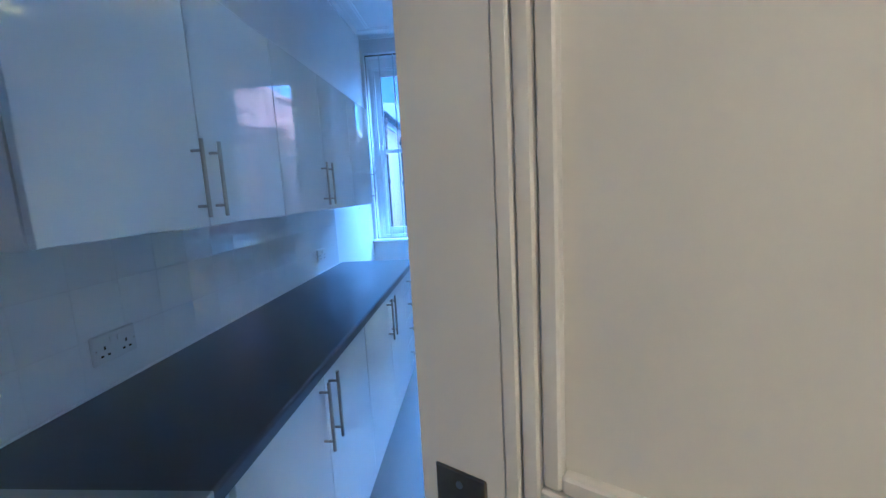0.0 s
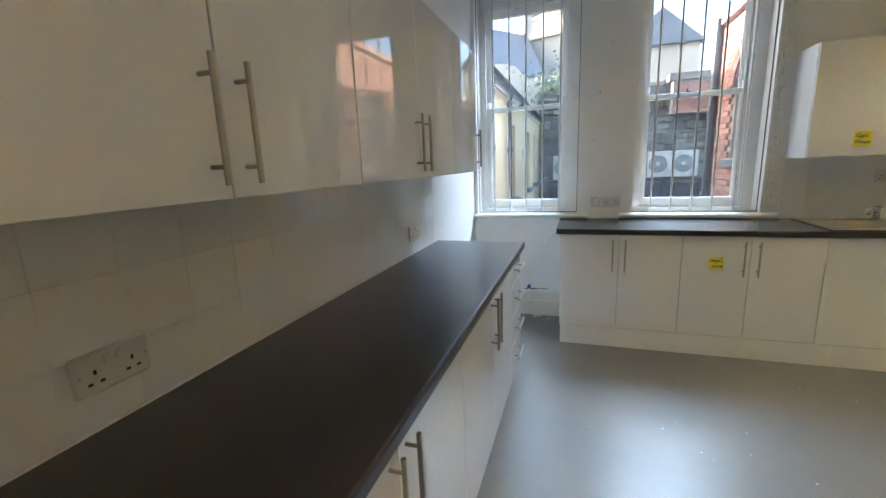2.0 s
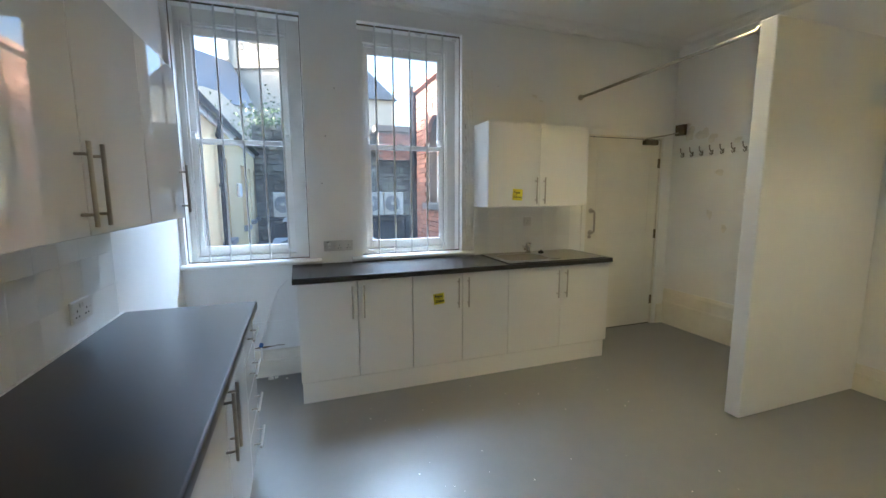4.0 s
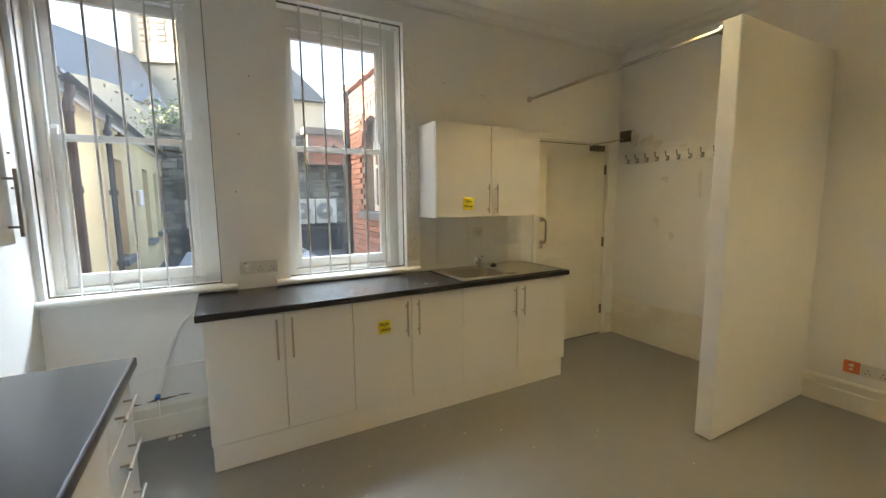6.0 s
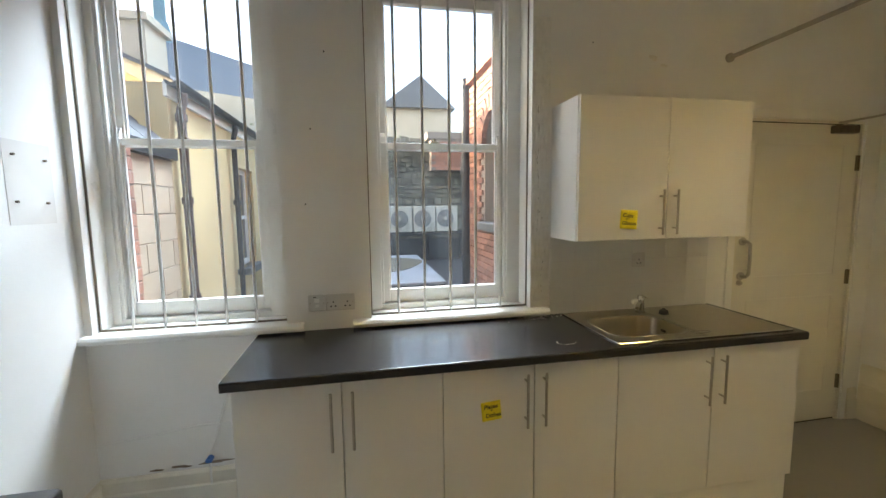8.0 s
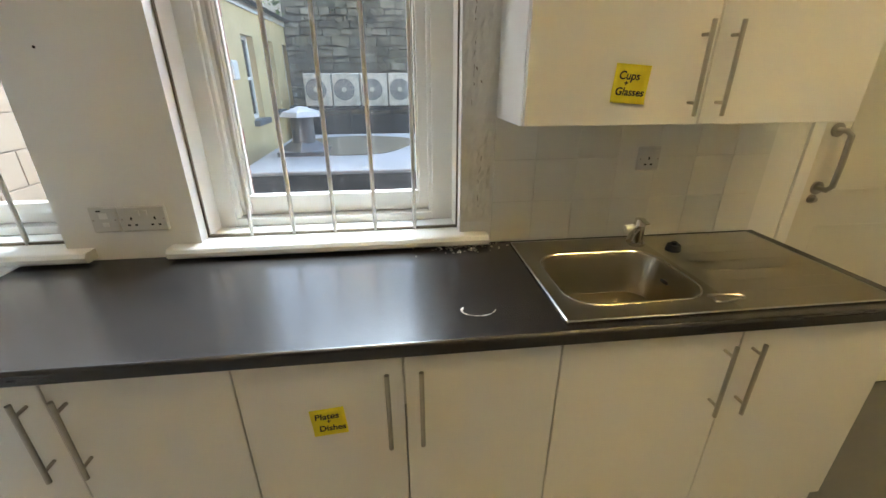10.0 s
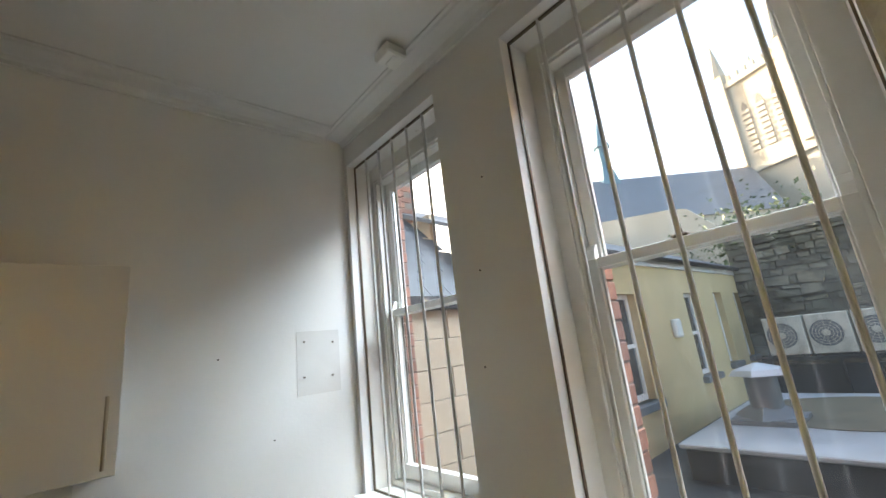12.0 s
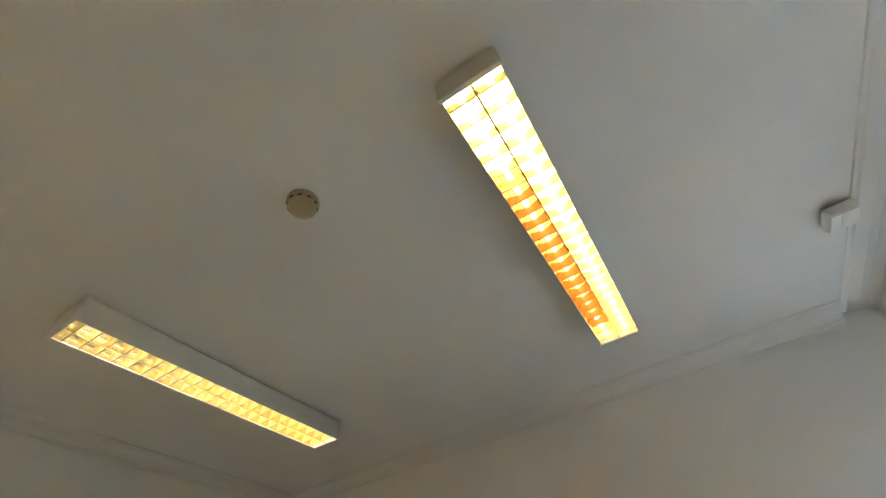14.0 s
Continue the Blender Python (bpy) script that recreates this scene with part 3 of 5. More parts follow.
# ---- entrance door, ajar ----
def entrance_door():
    w, hgt, t = 0.765, 2.03, 0.044
    ang = math.degrees(math.atan2(1.09 - 0.69, 1.035 - 1.70))
    th = thing("door_1", pose(1.70, 0.815, 0.008, 0, 0, ang), "cream panelled entrance door standing ajar", "door", kind="structure")
    st = 0.105
    zs = [0.0, 0.20, 0.93, 1.10, hgt - 0.11, hgt]
    items = [((0, 0, 0), (st, t, hgt)), ((w - st, 0, 0), (w, t, hgt))]
    for a, b in ((zs[0], zs[1]), (zs[2], zs[3]), (zs[4], zs[5])):
        items.append(((st, 0, a), (w - st, t, b)))
    part("leaf_frame", boxes(*items, bev=0.0015), M_DOOR, th, smooth=False)
    for a, b in ((zs[1], zs[2]), (zs[3], zs[4])):
        part("panel", boxes(((st, 0.014, a), (w - st, t - 0.014, b))), M_DOOR, th, smooth=False)
        bm = bmesh.new()
        for yy, s in ((0.014, -1), (t - 0.014, 1)):
            for o, d in ((0.0, 0.018), (0.019, 0.018), (0.038, 0.016)):
                x0, x1, z0, z1 = st + o, w - st - o, a + o, b - o
                g = 0.017
                for lo, hi in (((x0, z0), (x0 + g, z1)), ((x1 - g, z0), (x1, z1)), ((x0 + g, z0), (x1 - g, z0 + g)), ((x0 + g, z1 - g), (x1 - g, z1))):
                    ya, yb = sorted((yy, yy + s * d))
                    addbox(bm, (lo[0], ya, lo[1]), (hi[0], yb, hi[1]), 0.006, 3)
        part("panel_moulding", bm, M_DOOR, th, "ribbed moulding round the panel")
    # lock plate on the hall side, with screws and keyhole
    pl = part("lock_plate", boxes(((w - 0.085, t, 0.985), (w - 0.022, t + 0.004, 1.12)), bev=0.002), M_BRASS, th, "dark metal lock plate")
    bm = bmesh.new()
    for z in (1.0, 1.105):
        addcyl(bm, (w - 0.053, t + 0.004, z), (w - 0.053, t + 0.0055, z), 0.004, 8)
    part("screw", bm, M_STEEL, pl)
    bm = bmesh.new()
    addcyl(bm, (0.004, t / 2, 0.2), (0.004, t / 2, 0.3), 0.006, 10)
    part("hinge", bm, M_STEEL, th)


entrance_door()
solid("door_lining", boxes(((OPEN0 - 0.03, SOUTH - 0.2, 0), (OPEN0, SOUTH, 2.05)), ((OPEN1, SOUTH - 0.2, 0), (OPEN1 + 0.03, SOUTH - 0.13, 2.05))), M_TRIM, "white painted door lining", "door frame")
bm = bmesh.new()
addcyl(bm, (1.4, -0.32, H), (1.4, -0.32, H - 0.03), 0.10, 24)
th = solid("hall_lamp", bm, M_LAMPW, "round ceiling lamp lighting the hallway", "ceiling light", kind="")
bm = bmesh.new()
bmesh.ops.create_uvsphere(bm, u_segments=20, v_segments=10, radius=0.12, matrix=Matrix.Translation((1.4, -0.32, H - 0.06)) @ Matrix.Diagonal((1, 1, 0.55, 1)))
part("globe", bm, glow("hall_globe", (1.0, 0.54, 0.17), 15.0), th, "opal glass globe, lit")



# ---- sink ----
def sink():
    x0, x1, y0, y1, z = 2.418, 3.365, 4.442, 4.966, TZ1
    th = thing("sink", pose(0, 0, 0), "stainless steel sink with a drainer, set into the worktop", "sink")
    bx0, bx1, by0, by1, r = 2.462, 2.872, 4.512, 4.838, 0.085
    split = 2.90

    def ring(inset, zz, n=8):
        out = []
        rr = max(0.02, r - inset * 0.4)
        for cx, cy, a0 in ((bx1 - inset - rr, by1 - inset - rr, 0), (bx0 + inset + rr, by1 - inset - rr, 90), (bx0 + inset + rr, by0 + inset + rr, 180), (bx1 - inset - rr, by0 + inset + rr, 270)):
            for k in range(n + 1):
                a = radians(a0 + 90 * k / n)
                out.append((cx + rr * math.cos(a), cy + rr * math.sin(a), zz))
        return out
    bm = bmesh.new()
    rings = [ring(-0.006, z + 0.006), ring(0.0, z + 0.004), ring(0.006, z - 0.008), ring(0.012, z - 0.10), ring(0.03, z - 0.135), ring(0.07, z - 0.147)]
    vs = [[bm.verts.new(p) for p in rg] for rg in rings]
    n = len(vs[0])
    for a, b in zip(vs, vs[1:]):
        for k in range(n):
            bm.faces.new((a[k], a[(k + 1) % n], b[(k + 1) % n], b[k]))
    bm.faces.new(vs[-1])
    # flat rim round the bowl
    corner = [(split, y1), (x0, y1), (x0, y0), (split, y0)]
    ov = [bm.verts.new((*c, z + 0.006)) for c in corner]
    for q in range(4):
        for k in range(8):
            bm.faces.new((vs[0][q * 9 + k], ov[q], vs[0][q * 9 + k + 1]))
        bm.faces.new((vs[0][q * 9 + 8], ov[q], ov[(q + 1) % 4], vs[0][((q + 1) * 9) % n]))
    bmesh.ops.recalc_face_normals(bm, faces=bm.faces)
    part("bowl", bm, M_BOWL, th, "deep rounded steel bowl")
    bm = bmesh.new()
    lip = ring(-0.004, z + 0.006)
    sweep(bm, lip + lip[:2], 0.0022, 6)
    part("bowl_lip", bm, M_CHROME, th, "bright pressed lip")
    bm = bmesh.new()
    addbox(bm, (split, y0, z + 0.001), (x1, y1, z + 0.006))
    part("drainer", bm, M_SINK, th, "ribbed steel drainer", smooth=False)
    for k in range(6):
        yy = 4.53 + k * 0.066
        part("rib", boxes(((2.96, yy, z + 0.006), (3.31, yy + 0.022, z + 0.0070)), bev=0.0004), M_SINK, th, smooth=False)
    part("rim", boxes(((x0 - 0.006, y0 - 0.006, z), (x1 + 0.006, y0, z + 0.008)), ((x0 - 0.006, y1, z), (x1 + 0.006, y1 + 0.006, z + 0.008)), ((x0 - 0.006, y0, z), (x0, y1, z + 0.008)), ((x1, y0, z), (x1 + 0.006, y1, z + 0.008)), bev=0.003), M_CHROME, th, "bright rolled rim", smooth=False)
    bm = bmesh.new()
    addcyl(bm, (2.64, 4.67, z - 0.1465), (2.64, 4.67, z - 0.144), 0.035, 20)
    part("waste", bm, M_CHROME, th)
    bm = bmesh.new()
    for k in (-1, 0, 1):
        addcyl(bm, (2.8585, 4.70 + k * 0.011, z - 0.045), (2.853, 4.70 + k * 0.011, z - 0.046), 0.006, 8)
    part("overflow", bm, M_DARK, th, "dark overflow slots")


sink()
Z = TZ1 + 0.006
tap = thing("tap", pose(2.862, 4.895, Z), "short chrome mixer tap behind the sink", "tap")
bm = bmesh.new()
addcyl(bm, (0, 0, 0), (0, 0, 0.012), 0.027, 20)
addcyl(bm, (0, 0, 0.012), (0, 0, 0.075), 0.021, 20, 0.019)
part("body", bm, M_CHROME, tap)
bm = bmesh.new()
sweep(bm, [(0, 0, 0.05), (-0.03, -0.03, 0.068), (-0.065, -0.065, 0.066), (-0.085, -0.085, 0.05)], 0.011, 12)
part("spout", bm, M_CHROME, tap)
bm = bmesh.new()
addcyl(bm, (0, 0, 0.076), (0, 0, 0.098), 0.022, 18, 0.018)
addbox(bm, (-0.008, -0.05, 0.092), (0.008, 0.0, 0.100), 0.003)
part("lever", bm, M_CHROME, tap)
bm = bmesh.new()
addcyl(bm, (-0.05, 0.004, 0.062), (-0.022, 0.002, 0.066), 0.013, 14)
part("knob", bm, M_PLAST, tap, "white plastic knob")
bm = bmesh.new()
addcyl(bm, (2.962, 4.83, Z), (2.962, 4.83, Z + 0.022), 0.026, 20, 0.022)
addcyl(bm, (2.962, 4.83, Z + 0.022), (2.962, 4.83, Z + 0.032), 0.010, 10)
solid("sink_plug", bm, M_BLACK, "black rubber plug lying on the drainer", "plug", kind="", smooth=True)
bm = bmesh.new()
sweep(bm, [(2.885 + 0.045 * math.cos(a) + 0.02 * math.cos(2 * a), 4.497 + 0.02 * math.sin(a), Z + 0.003) for a in [k * math.tau / 24 for k in range(25)]], 0.003, 6)
solid("wire_loop", bm, M_HOOK, "thin bent wire loop on the drainer", "wire", kind="", smooth=True)

# marks and crumbs on the worktop
bm = bmesh.new()
rng = random.Random(11)
for k in range(26):
    a = radians(150 + 200 * k / 25)
    w = 0.0032 * (0.4 + rng.random())
    addbox(bm, (2.205 + 0.045 * math.cos(a) - w, 4.53 + 0.03 * math.sin(a) - w * 0.5, TZ1 + 0.0004), (2.205 + 0.045 * math.cos(a) + w, 4.53 + 0.03 * math.sin(a) + w * 0.5, TZ1 + 0.0009))
solid("dried_ring", bm, M_FLAKE, "dried white cup ring on the worktop", "stain", kind="")
bm = bmesh.new()
for k in range(150):
    s_ = rng.uniform(0.001, 0.005)
    x, y = rng.gauss(2.24, 0.055), 4.992 - abs(rng.gauss(0, 0.035)) - s_
    e = Euler((rng.uniform(-.3, .3), rng.uniform(-.3, .3), rng.uniform(0, 6))).to_matrix().to_4x4()
    bmesh.ops.create_cube(bm, size=1, matrix=Matrix.Translation((x, min(y, 4.985), TZ1 + 0.0018)) @ e @ Matrix.Diagonal((s_ * 2, s_ * 1.4, 0.0018, 1)))
solid("plaster_crumbs", bm, M_FLAKE, "fallen plaster flakes on the worktop by the sill", "debris", kind="stuff")
bm = bmesh.new()
for k in range(70):
    s_ = rng.uniform(0.0008, 0.003)
    x, y = rng.uniform(0.9, 3.2), rng.uniform(2.0, 4.3)
    addbox(bm, (x - s_, y - s_, 0.0), (x + s_, y + s_ * 1.6, 0.0015))
solid("floor_crumbs", bm, M_FLAKE, "specks of litter on the vinyl floor", "debris", kind="stuff")


# ---- tiles ----
def tiles(name, m, cols, rows, label, gap=0.00012):
    """Rows of 150 mm tiles: u along local x, face towards local -y."""
    base = solid(name, boxes(((0, -0.004, 0), (cols * 0.15, -0.0005, rows * 0.15))), M_GROUT, label, "tiles", m=m)
    me = mesh_of("tile", boxes(((gap, -0.008, gap), (0.15 - gap, -0.003, 0.15 - gap)), bev=0.0003 + gap), M_TILE)
    for r in range(rows):
        for c in range(cols):
            o = new("tile", me)
            o.parent = base
            o.matrix_local = pose(c * 0.15, random.uniform(-0.00005, 0.00005), r * 0.15, random.uniform(-0.012, 0.012), 0, random.uniform(-0.012, 0.012))
    return base


tiles("splashback_west", pose(0.0, 1.282, 0.9055, 0, 0, 90), 17, 3, "white glazed square wall tiles behind the worktop")
tiles("splashback_north", pose(2.342, 5.0, 0.9055), 7, 3, "white glazed square wall tiles behind the sink", 0.00025)


# ---- sockets ----
def socket(m, gangs, label, colour=None, slots=True):
    """A wall plate facing local -y, centred on the origin."""
    w = 0.086 if gangs == 1 else 0.147
    th = thing("socket", m, label, "socket", "wall sockets")
    part("plate", boxes(((-w / 2, -0.011, -0.043), (w / 2, 0, 0.043)), bev=0.004), colour or M_SOCK, th)
    for g in range(gangs):
        cx = 0 if gangs == 1 else (-0.036 if g == 0 else 0.036)
        if slots:
            for dx, dz, a, b in ((0, 0.002, 0.0028, 0.005), (-0.011, -0.02, 0.0045, 0.003), (0.011, -0.02, 0.0045, 0.003)):
                part("pin_slot", boxes(((cx + dx - a, -0.0114, dz - b), (cx + dx + a, -0.0105, dz + b))), M_DARK, th, smooth=False)
            part("switch", boxes(((cx + (0.024 if g == 0 else -0.024) - 0.006, -0.015, 0.012), (cx + (0.024 if g == 0 else -0.024) + 0.006, -0.011, 0.03)), bev=0.001), M_SOCK, th, smooth=False)
        else:
            part("switch", boxes(((cx - 0.012, -0.014, 0.004), (cx + 0.012, -0.011, 0.024)), bev=0.001), M_PLAST, th, smooth=False)
            part("neon", boxes(((cx - 0.018, -0.0116, 0.028), (cx - 0.004, -0.011, 0.033))), M_DARK, th, smooth=False)
            part("fuse_holder", boxes(((cx - 0.008, -0.0125, -0.022), (cx + 0.010, -0.011, -0.008))), M_GROUT, th, smooth=False)
    for s in (-1, 1):
        bm = bmesh.new()
        addcyl(bm, (s * (w / 2 - 0.010), -0.011, 0), (s * (w / 2 - 0.010), -0.0118, 0), 0.003, 8)
        part("screw", bm, M_STEEL, th)
    return th


socket(pose(1.055, 5.0, 1.043), 1, "white fused spur switch between the windows", slots=False)
socket(pose(1.172, 5.0, 1.043), 2, "white double socket between the windows")
socket(pose(2.905, 4.992, 1.20), 1, "white single socket on the tiles above the sink")
socket(pose(0.008, 1.829, 1.02, 0, 0, 90), 2, "white double socket on the tiles")
socket(pose(0.008, 3.478, 1.02, 0, 0, 90), 2, "white double socket on the tiles near the worktop's end")
socket(pose(EAST, 2.89, 0.31, 0, 0, -90), 2, "cream double socket above the skirting")
socket(pose(EAST, 3.01, 0.31, 0, 0, -90), 1, "orange-red switched outlet above the skirting", M_REDP, slots=False)


# ---- yellow notes ----
def words(text, size, parent, at):
    cu = bpy.data.curves.new("writing", "FONT")
    cu.body, cu.size, cu.align_x, cu.extrude, cu.offset, cu.shear = text, size, "CENTER", 0.0001, 0.0006, 0.12
    tmp = new("writing", cu)
    bpy.context.view_layer.update()
    me = bpy.data.meshes.new_from_object(tmp)
    bpy.data.objects.remove(tmp)
    me.materials.append(M_INK)
    ob = new("writing", me)
    ob.parent = parent
    ob.matrix_local = Matrix.Translation(at) @ pose(0, 0, 0, 90, 0, 0)
    return ob


def note(m, lines, label, w, h):
    th = thing("sticky_note", m, label, "note", "yellow notes")
    bm = bmesh.new()
    n = 6
    front = [[bm.verts.new((-w / 2 + w * i / n, -0.0008 - 0.004 * max(0, (0.35 - j / n)) ** 2 * 8, -h / 2 + h * j / n)) for j in range(n + 1)] for i in range(n + 1)]
    for i in range(n):
        for j in range(n):
            bm.faces.new((front[i][j], front[i + 1][j], front[i + 1][j + 1], front[i][j + 1]))
    sh = part("paper", bm, M_NOTE, th)
    so = sh.modifiers.new("thick", "SOLIDIFY")
    so.thickness = 0.0003
    for text, size, dx, dz in lines:
        words(text, size, th, (dx, -0.0052, dz))


note(pose(2.628, 4.7035, 1.453, 0, 4, 0), [("Cups", 0.028, -0.010, 0.011), ("+", 0.02, -0.016, -0.005), ("Glasses", 0.027, -0.001, -0.028)], "yellow sticky note reading Cups + Glasses on the wall cabinet", 0.098, 0.096)
note(pose(1.806, FY - 0.0005, 0.672, 0, -5, 0), [("Plates", 0.026, -0.002, 0.012), ("+", 0.018, 0.0, -0.002), ("Dishes", 0.025, 0.006, -0.026)], "yellow sticky note reading Plates + Dishes on the base cabinet", 0.086, 0.082)


# ---- door beside the alcove ----
def alcove_door():
    th = thing("door_2", pose(DX0, 5.0, 0), "cream painted panelled door, shut, beside the alcove", "door", kind="structure")
    w, y = DX1 - DX0, 0.012
    part("leaf", boxes(((0.018, y, 0.012), (w - 0.018, y + 0.044, DH - 0.022))), M_DOOR, th, smooth=False)
    part("door_frame", boxes(((0, 0, 0), (0.015, 0.27, DH)), ((w - 0.015, 0, 0), (w, 0.27, DH)), ((0.015, 0, DH - 0.015), (w - 0.015, 0.27, DH)), ((0.015, y + 0.046, 0), (w - 0.015, 0.27, DH - 0.016))), M_DOOR, th, smooth=False)
    # dark strips put the shade of the gap round the leaf
    part("gap", boxes(((0.0152, y + 0.004, 0.0), (0.0178, y + 0.03, DH - 0.02)), ((w - 0.0178, y + 0.004, 0.0), (w - 0.0152, y + 0.03, DH - 0.02)), ((0.0152, y + 0.004, DH - 0.0215), (w - 0.0152, y + 0.03, DH - 0.0155)), ((0.018, y + 0.004, 0.001), (w - 0.018, y + 0.03, 0.0118))), M_DARK, th, "dark strip for the gap's shade", smooth=False)
    for a, b, c, d in ((0.13, 0.83, 1.04, 1.90), (0.13, 0.83, 0.22, 0.90)):
        bm = bmesh.new()
        g = 0.014
        for lo, hi in (((a, c), (a + g, d)), ((b - g, c), (b, d)), ((a + g, c), (b - g, c + g)), ((a + g, d - g), (b - g, d))):
            addbox(bm, (lo[0], y - 0.003, lo[1]), (hi[0], y, hi[1]), 0.0014)
        part("panel_moulding", bm, M_DOOR, th, smooth=False)
    bm = bmesh.new()
    hx = 0.075
    sweep(bm, [(hx, y, 1.285), (hx, y - 0.04, 1.285), (hx + 0.004, y - 0.055, 1.27), (hx + 0.004, y - 0.058, 1.17), (hx + 0.004, y - 0.055, 1.08), (hx, y - 0.04, 1.062), (hx, y, 1.062)], 0.0105, 12)
    for z in (1.285, 1.062):
        addcyl(bm, (hx, y, z), (hx, y - 0.008, z), 0.026, 20)
    part("pull_handle", bm, M_STEEL, th, "steel D-shaped pull handle")
    bm = bmesh.new()
    addcyl(bm, (hx - 0.008, y, 1.018), (hx - 0.008, y - 0.008, 1.018), 0.018, 18)
    addcyl(bm, (hx - 0.008, y - 0.008, 1.018), (hx - 0.008, y - 0.022, 1.018), 0.010, 12)
    part("thumb_turn", bm, M_STEEL, th)
    for z in (0.28, 1.02, 1.78):
        bm = bmesh.new()
        addcyl(bm, (w - 0.014, y - 0.006, z - 0.05), (w - 0.014, y - 0.006, z + 0.05), 0.007, 10)
        addbox(bm, (w - 0.034, y - 0.002, z - 0.05), (w - 0.016, y, z + 0.05))
        part("hinge", bm, M_BRASS, th)


alcove_door()
bm = boxes(((DX0 - 0.055, 4.988, 0), (DX0 - 0.001, 5.0, DH + 0.055)), ((DX0 - 0.001, 4.988, DH + 0.001), (DX1 + 0.001, 5.0, DH + 0.055)), ((DX1 + 0.001, 4.988, 0), (DX1 + 0.05, 5.0, DH + 0.055)), bev=0.003)
solid("architrave", bm, M_WALL, "thin painted architrave round the shut door", "door frame")
cl = thing("door_closer", pose(4.33, 5.012, 2.01), "bronze overhead door closer with a hinged arm", "door closer")
part("closer_body", boxes(((-0.05, -0.05, -0.045), (0.13, 0, 0.005)), bev=0.006), M_BRASS, cl)
bm = bmesh.new()
addcyl(bm, (0.03, -0.03, 0.005), (0.03, -0.03, 0.03), 0.012, 12)
sweep(bm, [(0.03, -0.03, 0.025), (0.17, -0.09, 0.05), (0.34, -0.10, 0.085)], 0.007, 8)
sweep(bm, [(-0.02, -0.03, 0.02), (0.16, -0.075, 0.05)], 0.006, 8)
part("arm", bm, M_STEEL, cl)
part("bracket", boxes(((0.33, -0.17, 0.055), (0.3705, -0.06, 0.165)), bev=0.004), M_BRASS, cl)

# ---- coat hooks ----
rail = thing("hook_rail", pose(EAST, 4.50, 1.862), "pale wooden rail with nine metal coat hooks", "coat hooks")
part("board", boxes(((-0.014, -0.62, -0.035), (0, 0.40, 0.035)), bev=0.003), M_WALL, rail, "painted backing board", smooth=False)
bm = bmesh.new()
addbox(bm, (-0.018, -0.010, -0.025), (-0.013, 0.010, 0.02), 0.002)
sweep(bm, [(-0.016, 0, 0.012), (-0.035, 0, 0.005), (-0.055, 0, 0.022), (-0.062, 0, 0.052)], 0.0055, 8)
sweep(bm, [(-0.016, 0, -0.010), (-0.032, 0, -0.028), (-0.045, 0, -0.022), (-0.05, 0, -0.006)], 0.005, 8)
bmesh.ops.create_uvsphere(bm, u_segments=10, v_segments=6, radius=0.008, matrix=Matrix.Translation((-0.062, 0, 0.056)))
HOOK = mesh_of("hook", bm, M_HOOK, True)
for k in range(9):
    o = new("hook", HOOK)
    o.parent = rail
    o.matrix_local = pose(0, 0.35 - k * 0.107, 0.0)

# ---- curtain rail over the alcove ----
cr = thing("curtain_rail", pose(0, 0, 0), "thin metal curtain rail across the alcove", "curtain rail")
bm = bmesh.new()
sweep(bm, [(3.468, 4.998, 2.385), (3.49, 3.362, 2.428)], 0.0125, 12)
part("tube", bm, M_STEEL, cr)
bm = bmesh.new()
addcyl(bm, (3.468, 5.0, 2.385), (3.468, 4.985, 2.385), 0.026, 18)
part("end_flange", bm, M_STEEL, cr)
bm = bmesh.new()
addcyl(bm, (3.49, 3.3625, 2.428), (3.49, 3.377, 2.428), 0.026, 18)
part("end_flange", bm, M_STEEL, cr)

# ---- ceiling sensors ----
sm = thing("smoke_detector", pose(2.12, 3.14, H), "round yellowed smoke detector on the ceiling", "smoke detector")
bm = bmesh.new()
addcyl(bm, (0, 0, 0), (0, 0, -0.016), 0.055, 28)
part("base", bm, M_BEIGE, sm)
bm = bmesh.new()
addcyl(bm, (0, 0, -0.016), (0, 0, -0.032), 0.044, 28, 0.050)
addcyl(bm, (0, 0, -0.032), (0, 0, -0.046), 0.047, 28, 0.030)
part("head", bm, M_BEIGE, sm)
for k in range(10):
    a = k * math.tau / 10
    part("vent_slot", boxes(((0.0455 * math.cos(a) - 0.006, 0.0455 * math.sin(a) - 0.006, -0.030), (0.0455 * math.cos(a) + 0.006, 0.0455 * math.sin(a) + 0.006, -0.022))), M_DARK, sm, smooth=False)
sn = thing("ceiling_sensor", pose(0.87, 4.80, H - 0.012), "small white boxed sensor beside the cornice", "sensor")
part("box", boxes(((-0.055, -0.055, -0.052), (0.055, 0.055, 0.0)), bev=0.008), M_PLAST, sn)
part("lens", boxes(((-0.035, -0.012, -0.055), (0.035, 0.012, -0.0515)), bev=0.001), M_GROUT, sn, smooth=False)

# ---- wall marks, pipes ----
pt = thing("wall_patch", pose(0, 4.79, 1.65), "pale repainted patch with four screw plugs", "patch")
part("patch", boxes(((0, -0.125, -0.17), (0.0015, 0.115, 0.155))), mat("patch_paint", (0.70, 0.68, 0.65), 0.6, var=0.03, scale=8), pt, smooth=False)
for dy, dz in ((-0.085, 0.10), (0.075, 0.09), (-0.088, -0.08), (0.068, -0.085)):
    bm = bmesh.new()
    addcyl(bm, (0.0015, dy, dz), (0.012, dy, dz), 0.005, 8)
    part("screw", bm, M_BRASS, pt)


